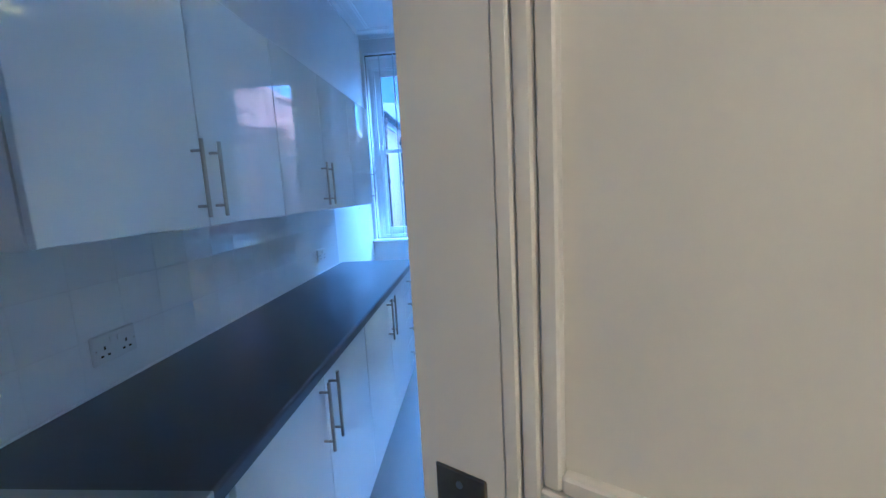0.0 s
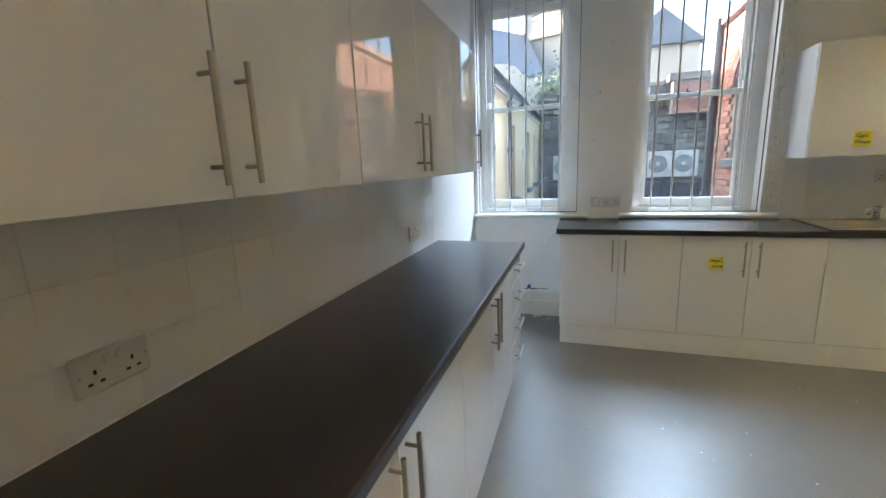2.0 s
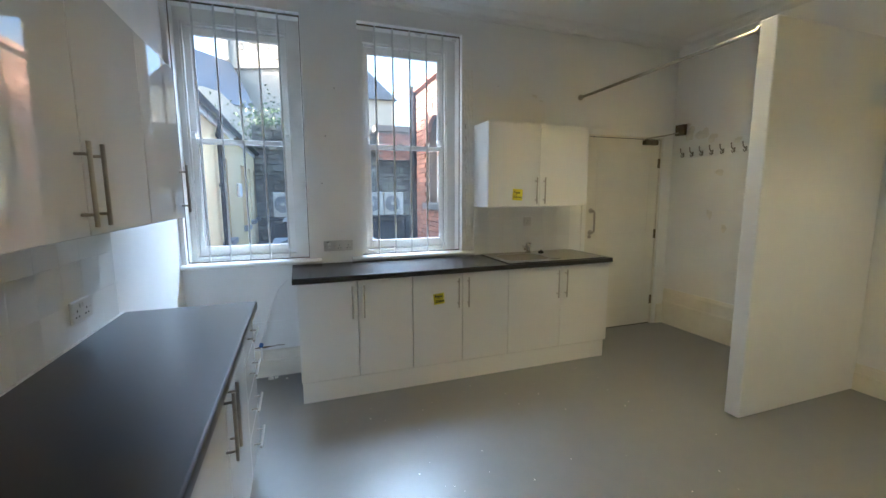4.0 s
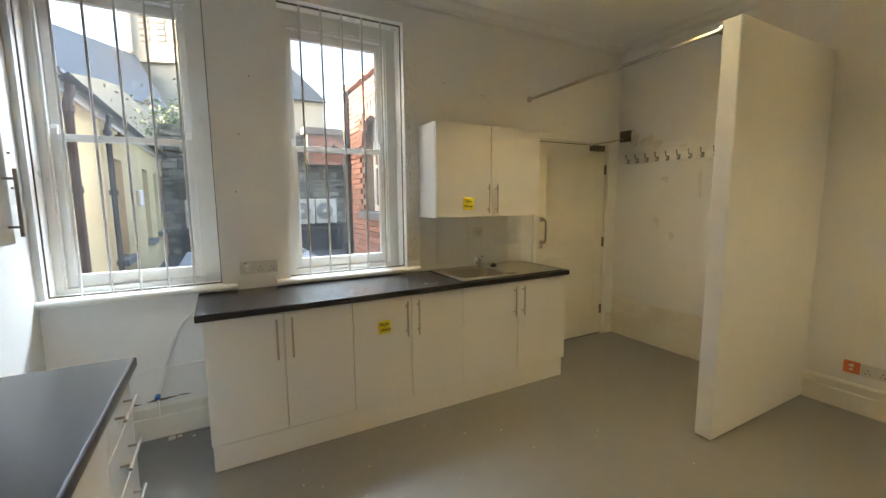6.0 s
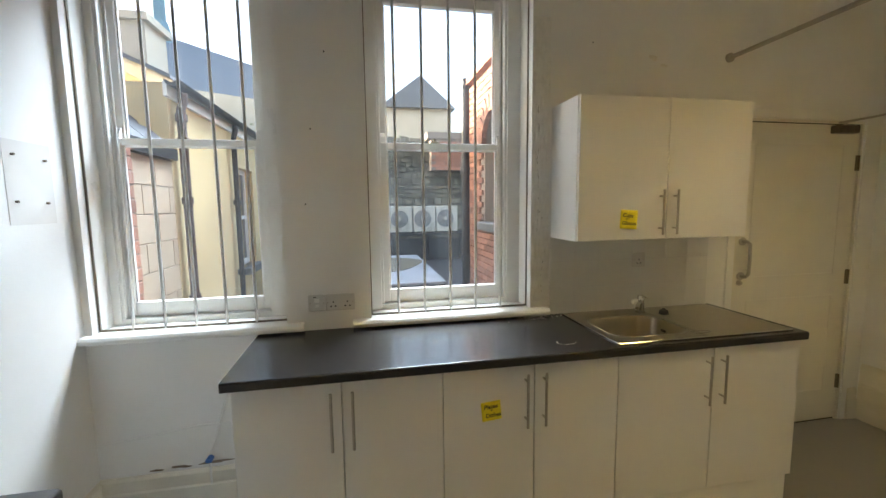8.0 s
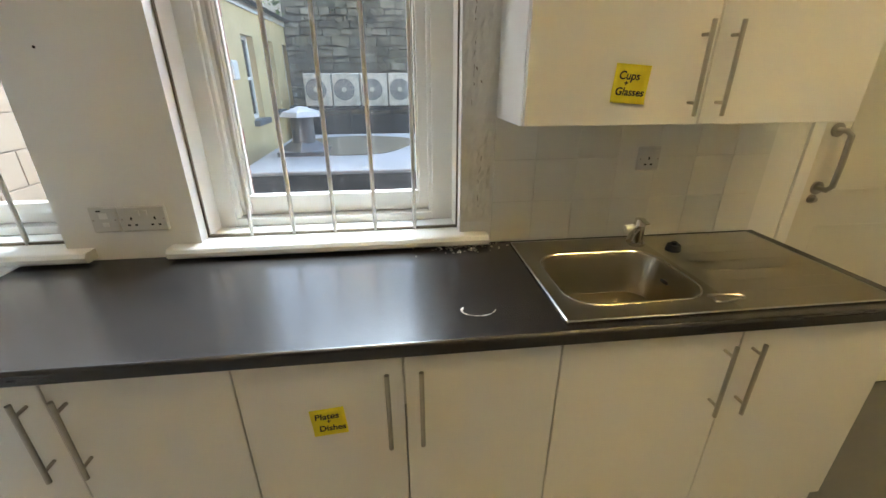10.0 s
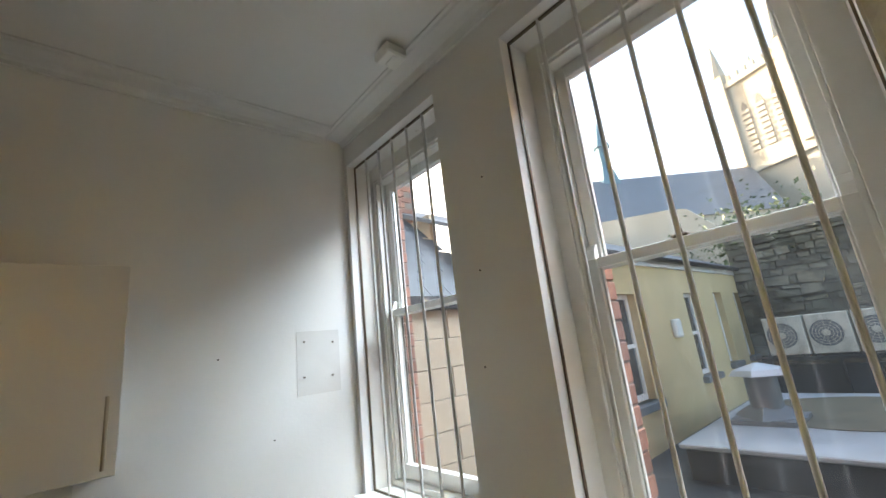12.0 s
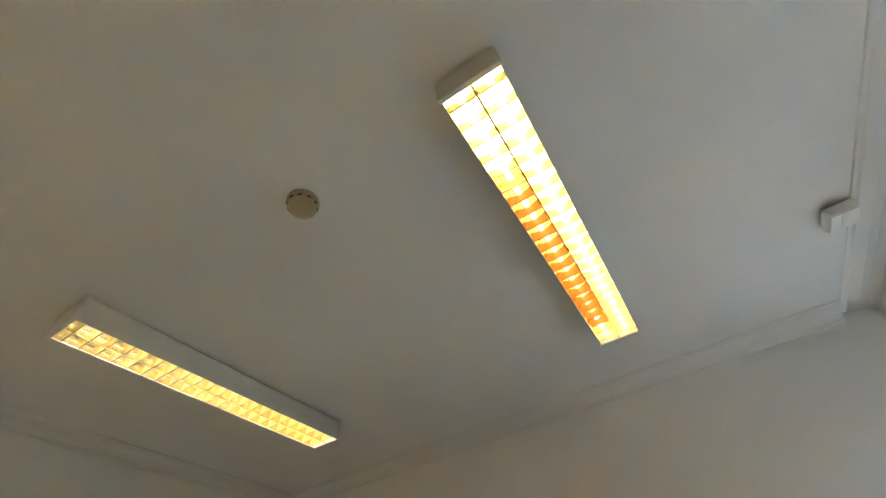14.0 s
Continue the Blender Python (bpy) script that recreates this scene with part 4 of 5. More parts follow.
def blot(name, m, w, h, seed, material, label, n=36):
    """A thin ragged patch on a wall; local x, z across it, facing -y."""
    rg = random.Random(seed)
    ph = [rg.uniform(0, 6.28) for _ in range(6)]
    pts = []
    for k in range(n):
        a = k * math.tau / n
        r = 1 + sum(0.22 / (i + 1) * math.sin((i + 2) * a + p) for i, p in enumerate(ph))
        pts.append((w / 2 * r * math.cos(a), h / 2 * r * math.sin(a)))
    bm = bmesh.new()
    prism(bm, pts, -0.0012, 0.0, "y")
    return solid(name, bm, material, label, "patch", kind="", m=m)


def crack(m, pts, width, label):
    """A jagged dark hairline on a wall; local x, z across it, facing -y."""
    bm = bmesh.new()
    rg = random.Random(len(pts))
    line = []
    for (x0, z0), (x1, z1) in zip(pts, pts[1:]):
        for k in range(6):
            line.append((x0 + (x1 - x0) * k / 6 + rg.uniform(-0.004, 0.004), z0 + (z1 - z0) * k / 6, width * rg.uniform(0.3, 1.2)))
    for (x0, z0, a), (x1, z1, b) in zip(line, line[1:]):
        bm.faces.new([bm.verts.new(p) for p in ((x0 - a, -0.0022, z0), (x0 + a, -0.0022, z0), (x1 + b, -0.0022, z1), (x1 - b, -0.0022, z1))])
    ob = solid("wall_crack", bm, M_CRACK, label, "crack", kind="", m=m)
    so = ob.modifiers.new("depth", "SOLIDIFY")
    so.thickness = 0.0015


crack(pose(2.262, 5.0, 0), [(0.0, 2.10), (0.004, 1.95), (-0.004, 1.78), (0.006, 1.62), (0.002, 1.48), (-0.003, 1.30)], 0.0013, "jagged dark plaster crack beside the window")
crack(pose(2.275, 5.0, 0), [(0.0, 1.50), (0.012, 1.45), (0.006, 1.40)], 0.003, "short gouge in the plaster by the window")
crack(pose(2.285, 5.0, 0), [(0.015, 1.22), (0.0, 1.1), (0.012, 1.0)], 0.001, "fine plaster crack above the sill")
rg = random.Random(31)
bm = bmesh.new()
NX, NZ = 8, 90
grid = [[bm.verts.new((2.232 + 0.098 * i / NX + (0 if i in (0, NX) else rg.uniform(-0.004, 0.004)), 4.9995 - (0.0 if j in (0, NZ) else 0.003 * abs(math.sin(i * 1.3 + 0.21 * j)) + rg.uniform(0, 0.0028)), 0.984 + 1.55 * j / NZ)) for j in range(NZ + 1)] for i in range(NX + 1)]
for i in range(NX):
    for j in range(NZ):
        bm.faces.new((grid[i][j], grid[i + 1][j], grid[i + 1][j + 1], grid[i][j + 1]))
strip = solid("rough_plaster", bm, mat("rough_plaster", (0.79, 0.775, 0.735), 0.65, var=0.05, scale=22, bump=0.25, bscale=70, dirt=(0.48, 0.41, 0.30), dirt_amount=0.3, dirt_scale=9), "rough flaking plaster edge beside the window", "plaster")
strip.modifiers.new("depth", "SOLIDIFY").thickness = 0.002
E_ = (0, 0, -90)
for k, (y, z, w, h) in enumerate(((4.80, 2.07, 0.10, 0.13), (4.66, 2.05, 0.13, 0.11), (4.55, 2.0, 0.09, 0.08), (4.30, 1.95, 0.07, 0.05), (4.45, 1.66, 0.10, 0.05), (4.52, 1.25, 0.05, 0.10), (4.36, 1.12, 0.06, 0.06), (4.12, 1.6, 0.04, 0.20), (4.86, 2.16, 0.10, 0.05))):
    blot("bare_patch", pose(EAST, y, z, *E_), w, h, 20 + k, M_PATCH, "patch of bare plaster where paint has peeled")
for k, (x, z, w, h) in enumerate(((2.96, 2.36, 0.05, 0.03), (3.03, 2.32, 0.04, 0.02), (2.26, 1.44, 0.03, 0.09), (2.255, 1.60, 0.018, 0.16), (2.262, 1.84, 0.015, 0.2), (2.30, 1.02, 0.02, 0.03), (2.285, 1.18, 0.03, 0.22))):
    blot("bare_patch", pose(x, 5.0, z), w, h, 40 + k, M_PATCH, "flaking plaster beside the window")
for k, (x, z, w, h) in enumerate(((0.25, 0.235, 0.05, 0.012), (0.36, 0.240, 0.09, 0.014), (0.52, 0.245, 0.16, 0.014), (0.64, 0.25, 0.06, 0.008))):
    blot("plaster_hole", pose(x, 5.0, z), w, h, 60 + k, M_CRACK, "dark chipped gap above the skirting")
bm = bmesh.new()
sweep(bm, [(0.505, 4.992, 0.30), (0.53, 4.993, 0.36), (0.56, 4.993, 0.48), (0.60, 4.993, 0.60), (0.66, 4.993, 0.72), (0.74, 4.993, 0.80)], 0.005, 8)
th = solid("water_pipe", bm, M_WALL, "thin painted pipe with a blue valve on the wall", "pipe", kind="", smooth=True)
bm = bmesh.new()
addcyl(bm, (0.50, 4.975, 0.27), (0.50, 4.999, 0.27), 0.016, 14)
addbox(bm, (0.485, 4.960, 0.262), (0.515, 4.976, 0.280), 0.003)
part("valve", bm, M_BLUE, th, "blue plastic valve")
bm = bmesh.new()
sweep(bm, [(0.50, 4.985, 0.255), (0.50, 4.985, 0.02)], 0.006, 8)
part("lower_pipe", bm, M_WALL, th)
bm = bmesh.new()
sweep(bm, [(0.02, 4.995, 0.40), (0.25, 4.995, 0.42), (0.45, 4.995, 0.45), (0.80, 4.995, 0.455)], 0.004, 6)
solid("cable_run", bm, M_WALL, "painted-over cable along the wall", "cable", kind="", smooth=True)
bm = bmesh.new()
for x, y, s_ in ((0.56, 4.93, 0.02), (0.60, 4.94, 0.013), (0.68, 4.9, 0.008)):
    addbox(bm, (x - s_, y - s_, 0), (x + s_, y + s_ * 0.8, s_ * 0.7), s_ * 0.2)
solid("plaster_lumps", bm, M_FLAKE, "small plaster lumps on the floor by the skirting", "debris", kind="stuff")
rng = random.Random(7)
for x, y, z, r in ((1.06, 5.0, 1.92, 0), (1.14, 5.0, 2.29, 0), (0.0, 4.55, 1.3, 90), (1.02, 5.0, 1.55, 0), (2.58, 5.0, 2.42, 0), (0.0, 4.3, 1.7, 90)):
    bm = bmesh.new()
    addcyl(bm, (0, 0, 0), (0, -0.002, 0), 0.004, 8)
    solid("screw_hole", bm, M_DARK, "small dark screw hole in the wall", "hole", kind="", m=pose(x, y, z, 0, 0, r))


# ---- outside ----
solid("ground", boxes(((-200, 5.6, -0.3), (200, 400, -0.02))), M_GROUND, "dark yard ground between the buildings", "ground")


def brick_wall(name, parent, m, length, height, skip=lambda u, v: False, limit=300, bl=0.225, bh=0.075):
    """Courses of single bricks on a wall: u along, v up, face at local y = 0 facing -y."""
    me = None
    made = 0
    rest = bmesh.new()
    rows = int(height / bh)
    for r in range(rows):
        off = 0 if r % 2 else -bl / 2
        for c in range(int(length / bl) + 2):
            u, v = off + c * bl, r * bh
            if u < -0.01 or u + bl > length + 0.01 or skip(u + bl / 2, v + bh / 2):
                continue
            if made < limit:
                if me is None:
                    me = mesh_of("brick", boxes(((0.005, -0.012, 0.005), (bl - 0.005, 0.02, bh - 0.005)), bev=0.003), M_BRICK)
                o = new("brick", me)
                o.parent = parent
                o.matrix_local = m @ pose(u, random.uniform(-0.002, 0.002), v)
                made += 1
            else:
                lo = m @ Vector((u + 0.005, -0.012, v + 0.005))
                hi = m @ Vector((u + bl - 0.005, 0.02, v + bh - 0.005))
                addbox(rest, [min(a, b) for a, b in zip(lo, hi)], [max(a, b) for a, b in zip(lo, hi)])
    if len(rest.verts):
        o = part("bricks", rest, M_BRICK, parent, "rows of weathered red bricks", smooth=False)
        o["kind"] = "stuff"
    else:
        rest.free()


# our own outer skin: brick reveals beside the sashes
skin = solid("outer_wall", boxes(((-0.3, 5.293, -0.02), (G1[0] + 0.066, 5.36, 5)), ((G1[0] + 0.066, 5.27, -0.02), (G1[1] - 0.066, 5.36, SILL)), ((G1[0] + 0.066, 5.293, HEAD - 0.02), (G1[1] - 0.066, 5.36, 5)),
                                 ((G1[1] - 0.066, 5.293, -0.02), (G2[0] + 0.066, 5.36, 5)), ((G2[0] + 0.066, 5.27, -0.02), (G2[1] - 0.066, 5.36, SILL)), ((G2[0] + 0.066, 5.293, HEAD - 0.02), (G2[1] - 0.066, 5.36, 5)),
                                 ((G2[1] - 0.066, 5.293, -0.02), (5.0, 5.36, 5))), M_MORTAR, "mortar bed of the brick outer wall", "wall")
bm_me = mesh_of("brick", boxes(((0, 0, 0.004), (0.102, 0.062, 0.071)), bev=0.003), M_BRICK)
for x in (G1[0] - 0.03, G2[0] - 0.03, G1[1] - 0.072, G2[1] - 0.072):
    for k in range(26):
        o = new("brick", bm_me)
        o.parent = skin
        o.matrix_local = pose(x + random.uniform(-0.003, 0.003), 5.30, SILL - 0.03 + k * 0.075)

# low neighbour with lined render and slate roof, then the ochre building
YX = -0.24
low = thing("low_outhouse", pose(0, 0, 0), "low outhouse with pinkish lined render and slate roof", "building")
part("wall", boxes(((YX - 2.5, 5.363, -0.02), (YX - 0.012, 6.66, 1.93))), M_MORTAR, low, smooth=False)
for r in range(9):
    for c in range(-1, 4):
        y0 = 5.52 + c * 0.42 + (0.21 if r % 2 else 0)
        a, b = max(5.364, y0), min(6.655, y0 + 0.412)
        if b - a > 0.05:
            part("block", boxes(((YX - 0.012, a, 0.0 + r * 0.214), (YX, b, 0.208 + r * 0.214)), bev=0.002), M_PINK, low, smooth=False)
part("fascia", boxes(((YX - 0.05, 5.363, 1.93), (YX + 0.05, 6.66, 2.02))), M_PIPE, low, smooth=False)
me = mesh_of("slate", boxes(((0, 0, 0), (0.235, 0.20, 0.006))), M_DSLATE)
roof = part("roof", boxes(((YX - 2.5, 5.363, 1.94), (YX - 0.02, 6.66, 1.96))), M_LEAD, low, smooth=False)
ang = 40
for r in range(11):
    for c in range(7):
        o = new("slate", me)
        o.parent = roof
        y = 5.363 + c * 0.205 + (0.1 if r % 2 else 0)
        if y > 6.48:
            continue
        o.matrix_local = Matrix.Translation((YX + 0.05 - r * 0.12, y, 2.02 + r * 0.10)) @ pose(0, 0, 0, 0, 180 + ang, 0) @ pose(0, 0, -0.005 + random.uniform(-0.002, 0.002), 0, 3, 0)
part("gable", boxes(((YX - 2.0, 6.62, 1.9), (YX - 0.9, 6.66, 3.1))), M_PINK, low, smooth=False)
back = solid("brick_back_wall", boxes(((-2.4, 5.3, -0.02), (-1.75, 6.9, 5.2))), M_MORTAR, "tall red brick wall rising behind the slate roof", "wall")
brick_wall("brick", back, Matrix.Translation((-1.75, 5.3, 2.5)) @ pose(0, 0, 0, 0, 0, 90), 1.6, 2.7)

och = thing("ochre_building", pose(0, 0, 0), "long ochre rendered single-storey building with a slate roof", "building")
YW = [(8.55, 9.2, 0.75, 2.05), (10.9, 11.5, 0.80, 2.07), (12.3, 12.75, 0.85, 2.08), (13.5, 14.0, 0.85, 2.08)]
ys = [6.66] + [v for w in YW for v in w[:2]] + [15.3]
items = [((YX - 3.5, 6.66, -0.02), (YX - 0.3, 15.3, 2.56))]
for a, b in zip(ys[::2], ys[1::2]):
    items.append(((YX - 0.3, a, -0.02), (YX, b, 2.56)))
for a, b, c, d in YW:
    items += [((YX - 0.3, a, -0.02), (YX, b, c)), ((YX - 0.3, a, d), (YX, b, 2.56))]
part("wall", boxes(*items), M_YELLOW, och, smooth=False)
for a, b, c, d in YW:
    wd = part("window", boxes(((YX - 0.14, a, c), (YX - 0.1, a + 0.06, d)), ((YX - 0.14, b - 0.06, c), (YX - 0.1, b, d)), ((YX - 0.14, a + 0.06, d - 0.06), (YX - 0.1, b - 0.06, d)), ((YX - 0.14, a + 0.06, c), (YX - 0.1, b - 0.06, c + 0.07)),
                              ((YX - 0.14, a + 0.06, (c + d) / 2 - 0.025), (YX - 0.1, b - 0.06, (c + d) / 2 + 0.025))), M_TRIM, och, "white painted sash frame", smooth=False)
    part("pane", boxes(((YX - 0.13, a + 0.05, c + 0.05), (YX - 0.122, b - 0.05, d - 0.05))), mat("dark_glass", (0.03, 0.035, 0.04), 0.06, var=0.2), wd, smooth=False)
    part("sill", boxes(((YX - 0.1, a - 0.05, c - 0.09), (YX + 0.09, b + 0.05, c)), bev=0.006), M_LEAD, wd, smooth=False)
part("fascia", boxes(((YX, 6.6, 2.44), (YX + 0.03, 15.35, 2.56))), M_TRIM, och, smooth=False)
bm = bmesh.new()
prism(bm, [(YX + 0.03 + 0.055 + 0.055 * math.cos(a), 2.56 + 0.055 * math.sin(a)) for a in [math.pi + k * math.pi / 8 for k in range(9)]] + [(YX + 0.135, 2.56), (YX + 0.085, 2.53), (YX + 0.035, 2.56)], 6.55, 15.4, "y")
part("gutter", bm, M_PIPE, och, "black half-round gutter")
bm = bmesh.new()
prism(bm, [(YX + 0.10, 2.58), (YX - 3.6, 4.3), (YX - 3.6, 4.2), (YX + 0.10, 2.55)], 6.5, 15.4, "y")
part("roof", bm, M_SLATE, och, "dark slate roof", smooth=False)
for y in (6.76, 8.2, 15.1):
    bm = bmesh.new()
    sweep(bm, [(YX + 0.085, y, 2.5), (YX + 0.085, y, 2.44), (YX + 0.06, y, 2.36), (YX + 0.06, y, 0.3)], 0.036 if y < 7 else 0.03, 10)
    for z in (0.75, 1.6, 2.3):
        addcyl(bm, (YX + 0.06, y, z - 0.03), (YX + 0.06, y, z + 0.03), 0.047, 10)
    part("downpipe", bm, M_BROWN if y < 7 else M_PIPE, och, "rusty brown downpipe" if y < 7 else "black cast-iron downpipe")
al = part("alarm_box", boxes(((YX, 10.14, 1.42), (YX + 0.07, 10.36, 1.68)), bev=0.02), M_PLAST, och, "white alarm box")
part("chimney", boxes(((YX - 1.1, 8.0, 3.0), (YX - 0.7, 8.5, 3.55)), ((YX - 1.15, 7.95, 3.55), (YX - 0.65, 8.55, 3.63))), M_ASHLAR, och, smooth=False)

bm = bmesh.new()
prism(bm, [(YX, 2.5), (YX - 0.02, 3.62), (YX - 0.3, 3.74), (YX - 0.85, 4.35), (YX - 1.2, 4.45), (YX - 3.6, 4.75), (YX - 3.6, 2.5)], 15.0, 15.32, "y")
part("end_gable", bm, M_ASHLAR, och, "pale stone gable rising above the roof", smooth=False)

# flat roofs below the window
solid("flat_roof", boxes(((YX, 5.36, -0.02), (7.5, 13.9, 0.18))), M_FELT, "black felted flat roof below the windows", "roof")
deck = thing("roof_deck", pose(0, 0, 0), "raised pale grey roof deck with stains and a vent", "roof")
part("upstand", boxes(((0.34, 8.28, 0.18), (2.38, 11.3, 0.46))), M_FELT, deck, smooth=False)
part("deck_top", boxes(((0.30, 8.22, 0.46), (2.40, 11.34, 0.505)), bev=0.01), M_GREYROOF, deck, smooth=False)
bm = bmesh.new()
pts = [(1.42 + 0.90 * math.cos(a) * (1.0 + 0.12 * math.sin(3 * a)), 10.1 + 0.95 * math.sin(a)) for a in [k * math.tau / 40 for k in range(40)]]
prism(bm, pts, 0.506, 0.513, "z")
part("moss_stain", bm, mat("brown_moss", (0.14, 0.12, 0.075), 0.8, var=0.3, scale=5), deck, "dried brown puddle mark", smooth=False)
cowl = thing("roof_vent", pose(0.80, 9.45, 0.505), "grey roof vent with a flared cap", "vent")
bm = bmesh.new()
prism(bm, [(-0.3, -0.3), (0.3, -0.3), (0.3, 0.3), (-0.3, 0.3)], 0, 0.05, "z")
addcyl(bm, (0, 0, 0.05), (0, 0, 0.16), 0.33, 4, 0.17)
part("base", bm, M_LEAD, cowl, smooth=False)
bm = bmesh.new()
addcyl(bm, (0, 0, 0.14), (0, 0, 0.50), 0.15, 20)
part("pipe", bm, M_LEAD, cowl)
bm = bmesh.new()
addcyl(bm, (0, 0, 0.48), (0, 0, 0.54), 0.29, 6, 0.24)
addcyl(bm, (0, 0, 0.54), (0, 0, 0.60), 0.24, 6, 0.03)
part("cap", bm, mat("pale_sheet_metal", (0.55, 0.57, 0.58), 0.45, 0.4), cowl, smooth=False)

# air conditioners on their stand
stand = thing("ac_stand", pose(0, 0, 0), "black metal stand carrying the air conditioners", "stand")
part("deck", boxes(((0.1, 12.75, 0.80), (3.8, 13.35, 0.86))), M_PIPE, stand, smooth=False)
for x in (0.2, 1.1, 2.0, 2.9, 3.7):
    part("leg", boxes(((x - 0.03, 12.78, 0.18), (x + 0.03, 12.84, 0.80))), M_PIPE, stand, smooth=False)
part("skirt", boxes(((0.1, 12.9, 0.18), (3.8, 12.95, 0.72))), M_FELT, stand, smooth=False)
ac = thing("air_conditioner", pose(0.24, 12.8, 0.86), "cream outdoor air conditioner with a round fan grille", "air conditioner", "row of air conditioners")
part("case", boxes(((0, 0, 0.03), (0.54, 0.26, 0.66)), bev=0.012), M_ACU, ac, smooth=False)
bm = bmesh.new()
addcyl(bm, (0.23, -0.004, 0.35), (0.23, 0.001, 0.35), 0.215, 28)
part("fan_recess", bm, M_LEAD, ac)
bm = bmesh.new()
for r in (0.05, 0.09, 0.13, 0.17, 0.21):
    sweep(bm, [(0.23 + r * math.cos(a), -0.012, 0.35 + r * math.sin(a)) for a in [k * math.tau / 24 for k in range(25)]], 0.004, 5)
for k in range(12):
    a = k * math.tau / 12
    addcyl(bm, (0.23 + 0.04 * math.cos(a), -0.012, 0.35 + 0.04 * math.sin(a)), (0.23 + 0.21 * math.cos(a), -0.012, 0.35 + 0.21 * math.sin(a)), 0.003, 5)
addcyl(bm, (0.23, -0.018, 0.35), (0.23, -0.006, 0.35), 0.045, 16)
part("grille", bm, M_ACU, ac)
for x in (0.06, 0.48):
    part("foot", boxes(((x - 0.03, 0.01, 0), (x + 0.03, 0.25, 0.03))), M_PIPE, ac, smooth=False)
for k in range(1, 6):
    copy_thing(ac, pose(0.24 + 0.57 * k, 12.8 + random.uniform(-0.02, 0.02), 0.86))

# rubble wall behind, with ivy
rub = solid("rubble_wall", boxes(((YX, 13.9, -0.02), (6.5, 14.4, 3.25))), M_SOOT, "old rubble stone wall with ivy on top", "wall")
rng = random.Random(4)
bm = bmesh.new()
z = 0.2
while z < 3.2:
    h = rng.uniform(0.08, 0.20)
    x = YX
    while x < 6.4:
        w = rng.choice((rng.uniform(0.08, 0.2), rng.uniform(0.2, 0.42)))
        hh = h * rng.uniform(0.7, 1.15)
        d = rng.uniform(0.03, 0.09)
        m = Matrix.Translation((x + w / 2, 13.93 - d / 2, z + h / 2 + rng.uniform(-0.015, 0.015))) @ pose(0, 0, 0, rng.uniform(-5, 5), rng.uniform(-6, 6), rng.uniform(-6, 6))
        r = bmesh.ops.create_cube(bm, size=1.0, matrix=m @ Matrix.Diagonal((w - 0.02, d, hh - 0.02, 1)))
        for v in r["verts"]:
            v.co += Vector((rng.uniform(-0.015, 0.015), rng.uniform(-0.01, 0.01), rng.uniform(-0.015, 0.015)))
        x += w
    z += h
o = part("stones", bm, M_STONE, rub, "uneven courses of grey-brown stones", smooth=False)
o["kind"] = "stuff"
bw = solid("far_brick_wall", boxes(((3.1, 13.5, 2.45), (6.5, 13.84, 3.25)), ((3.0, 13.45, 3.25), (6.6, 13.9, 3.42))), M_MORTAR, "red brick wall with a pale coping", "wall")
brick_wall("brick", bw, Matrix.Translation((3.1, 13.5, 2.45)), 3.4, 0.8)


def leaf_clump(name, parent_m, n, size, spread, seed, label):
    rg = random.Random(seed)
    bm = bmesh.new()
    for _ in range(n):
        p = Vector((rg.gauss(0, spread[0]), rg.gauss(0, spread[1]), rg.gauss(0, spread[2])))
        e = Euler((rg.uniform(0, 6.3), rg.uniform(0, 6.3), rg.uniform(0, 6.3))).to_matrix()
        s = size * rg.uniform(0.5, 1.3)
        q = [p + e @ Vector(v) * s for v in ((0, -0.6, 0), (0.35, 0, 0.06), (0, 0.7, 0), (-0.35, 0, 0.06))]
        bm.faces.new([bm.verts.new(v) for v in q])
    ob = solid(name, bm, M_LEAF, label, "ivy", kind="stuff", m=parent_m)
    return ob


leaf_clump("ivy", pose(0.1, 14.1, 3.2), 900, 0.06, (0.35, 0.14, 0.25), 3, "green ivy spilling over the rubble wall")
leaf_clump("ivy", pose(0.0, 15.5, 3.2), 1200, 0.12, (0.8, 0.4, 0.5), 8, "bush of ivy behind the ochre building's end")

# red brick building beside the yard
RX = 2.77
A0, A1, AZ0, AZS = 6.95, 7.72, 1.33, 2.25
red = thing("brick_building", pose(0, 0, 0), "red brick building with an arched window and a black pipe", "building")
part("wall", boxes(((RX + 0.02, 5.4, -0.02), (RX + 0.3, A0, 3.12)), ((RX + 0.02, A1, -0.02), (RX + 0.3, 8.55, 3.12)), ((RX + 0.02, A0, -0.02), (RX + 0.3, A1, AZ0)), ((RX + 0.02, A0, 2.62), (RX + 0.3, A1, 3.12)),
                   ((RX + 0.3, 5.4, -0.02), (6.0, 8.55, 3.1))), M_MORTAR, red, smooth=False)
cyy, rr2 = (A0 + A1) / 2, (A1 - A0) / 2


def in_arch(u, v):
    y = 8.55 - u
    return A0 - 0.05 < y < A1 + 0.05 and v > AZ0 - 0.04 and (v < AZS or (y - cyy) ** 2 / rr2 ** 2 + (v - AZS) ** 2 / 0.37 ** 2 < 1.15)


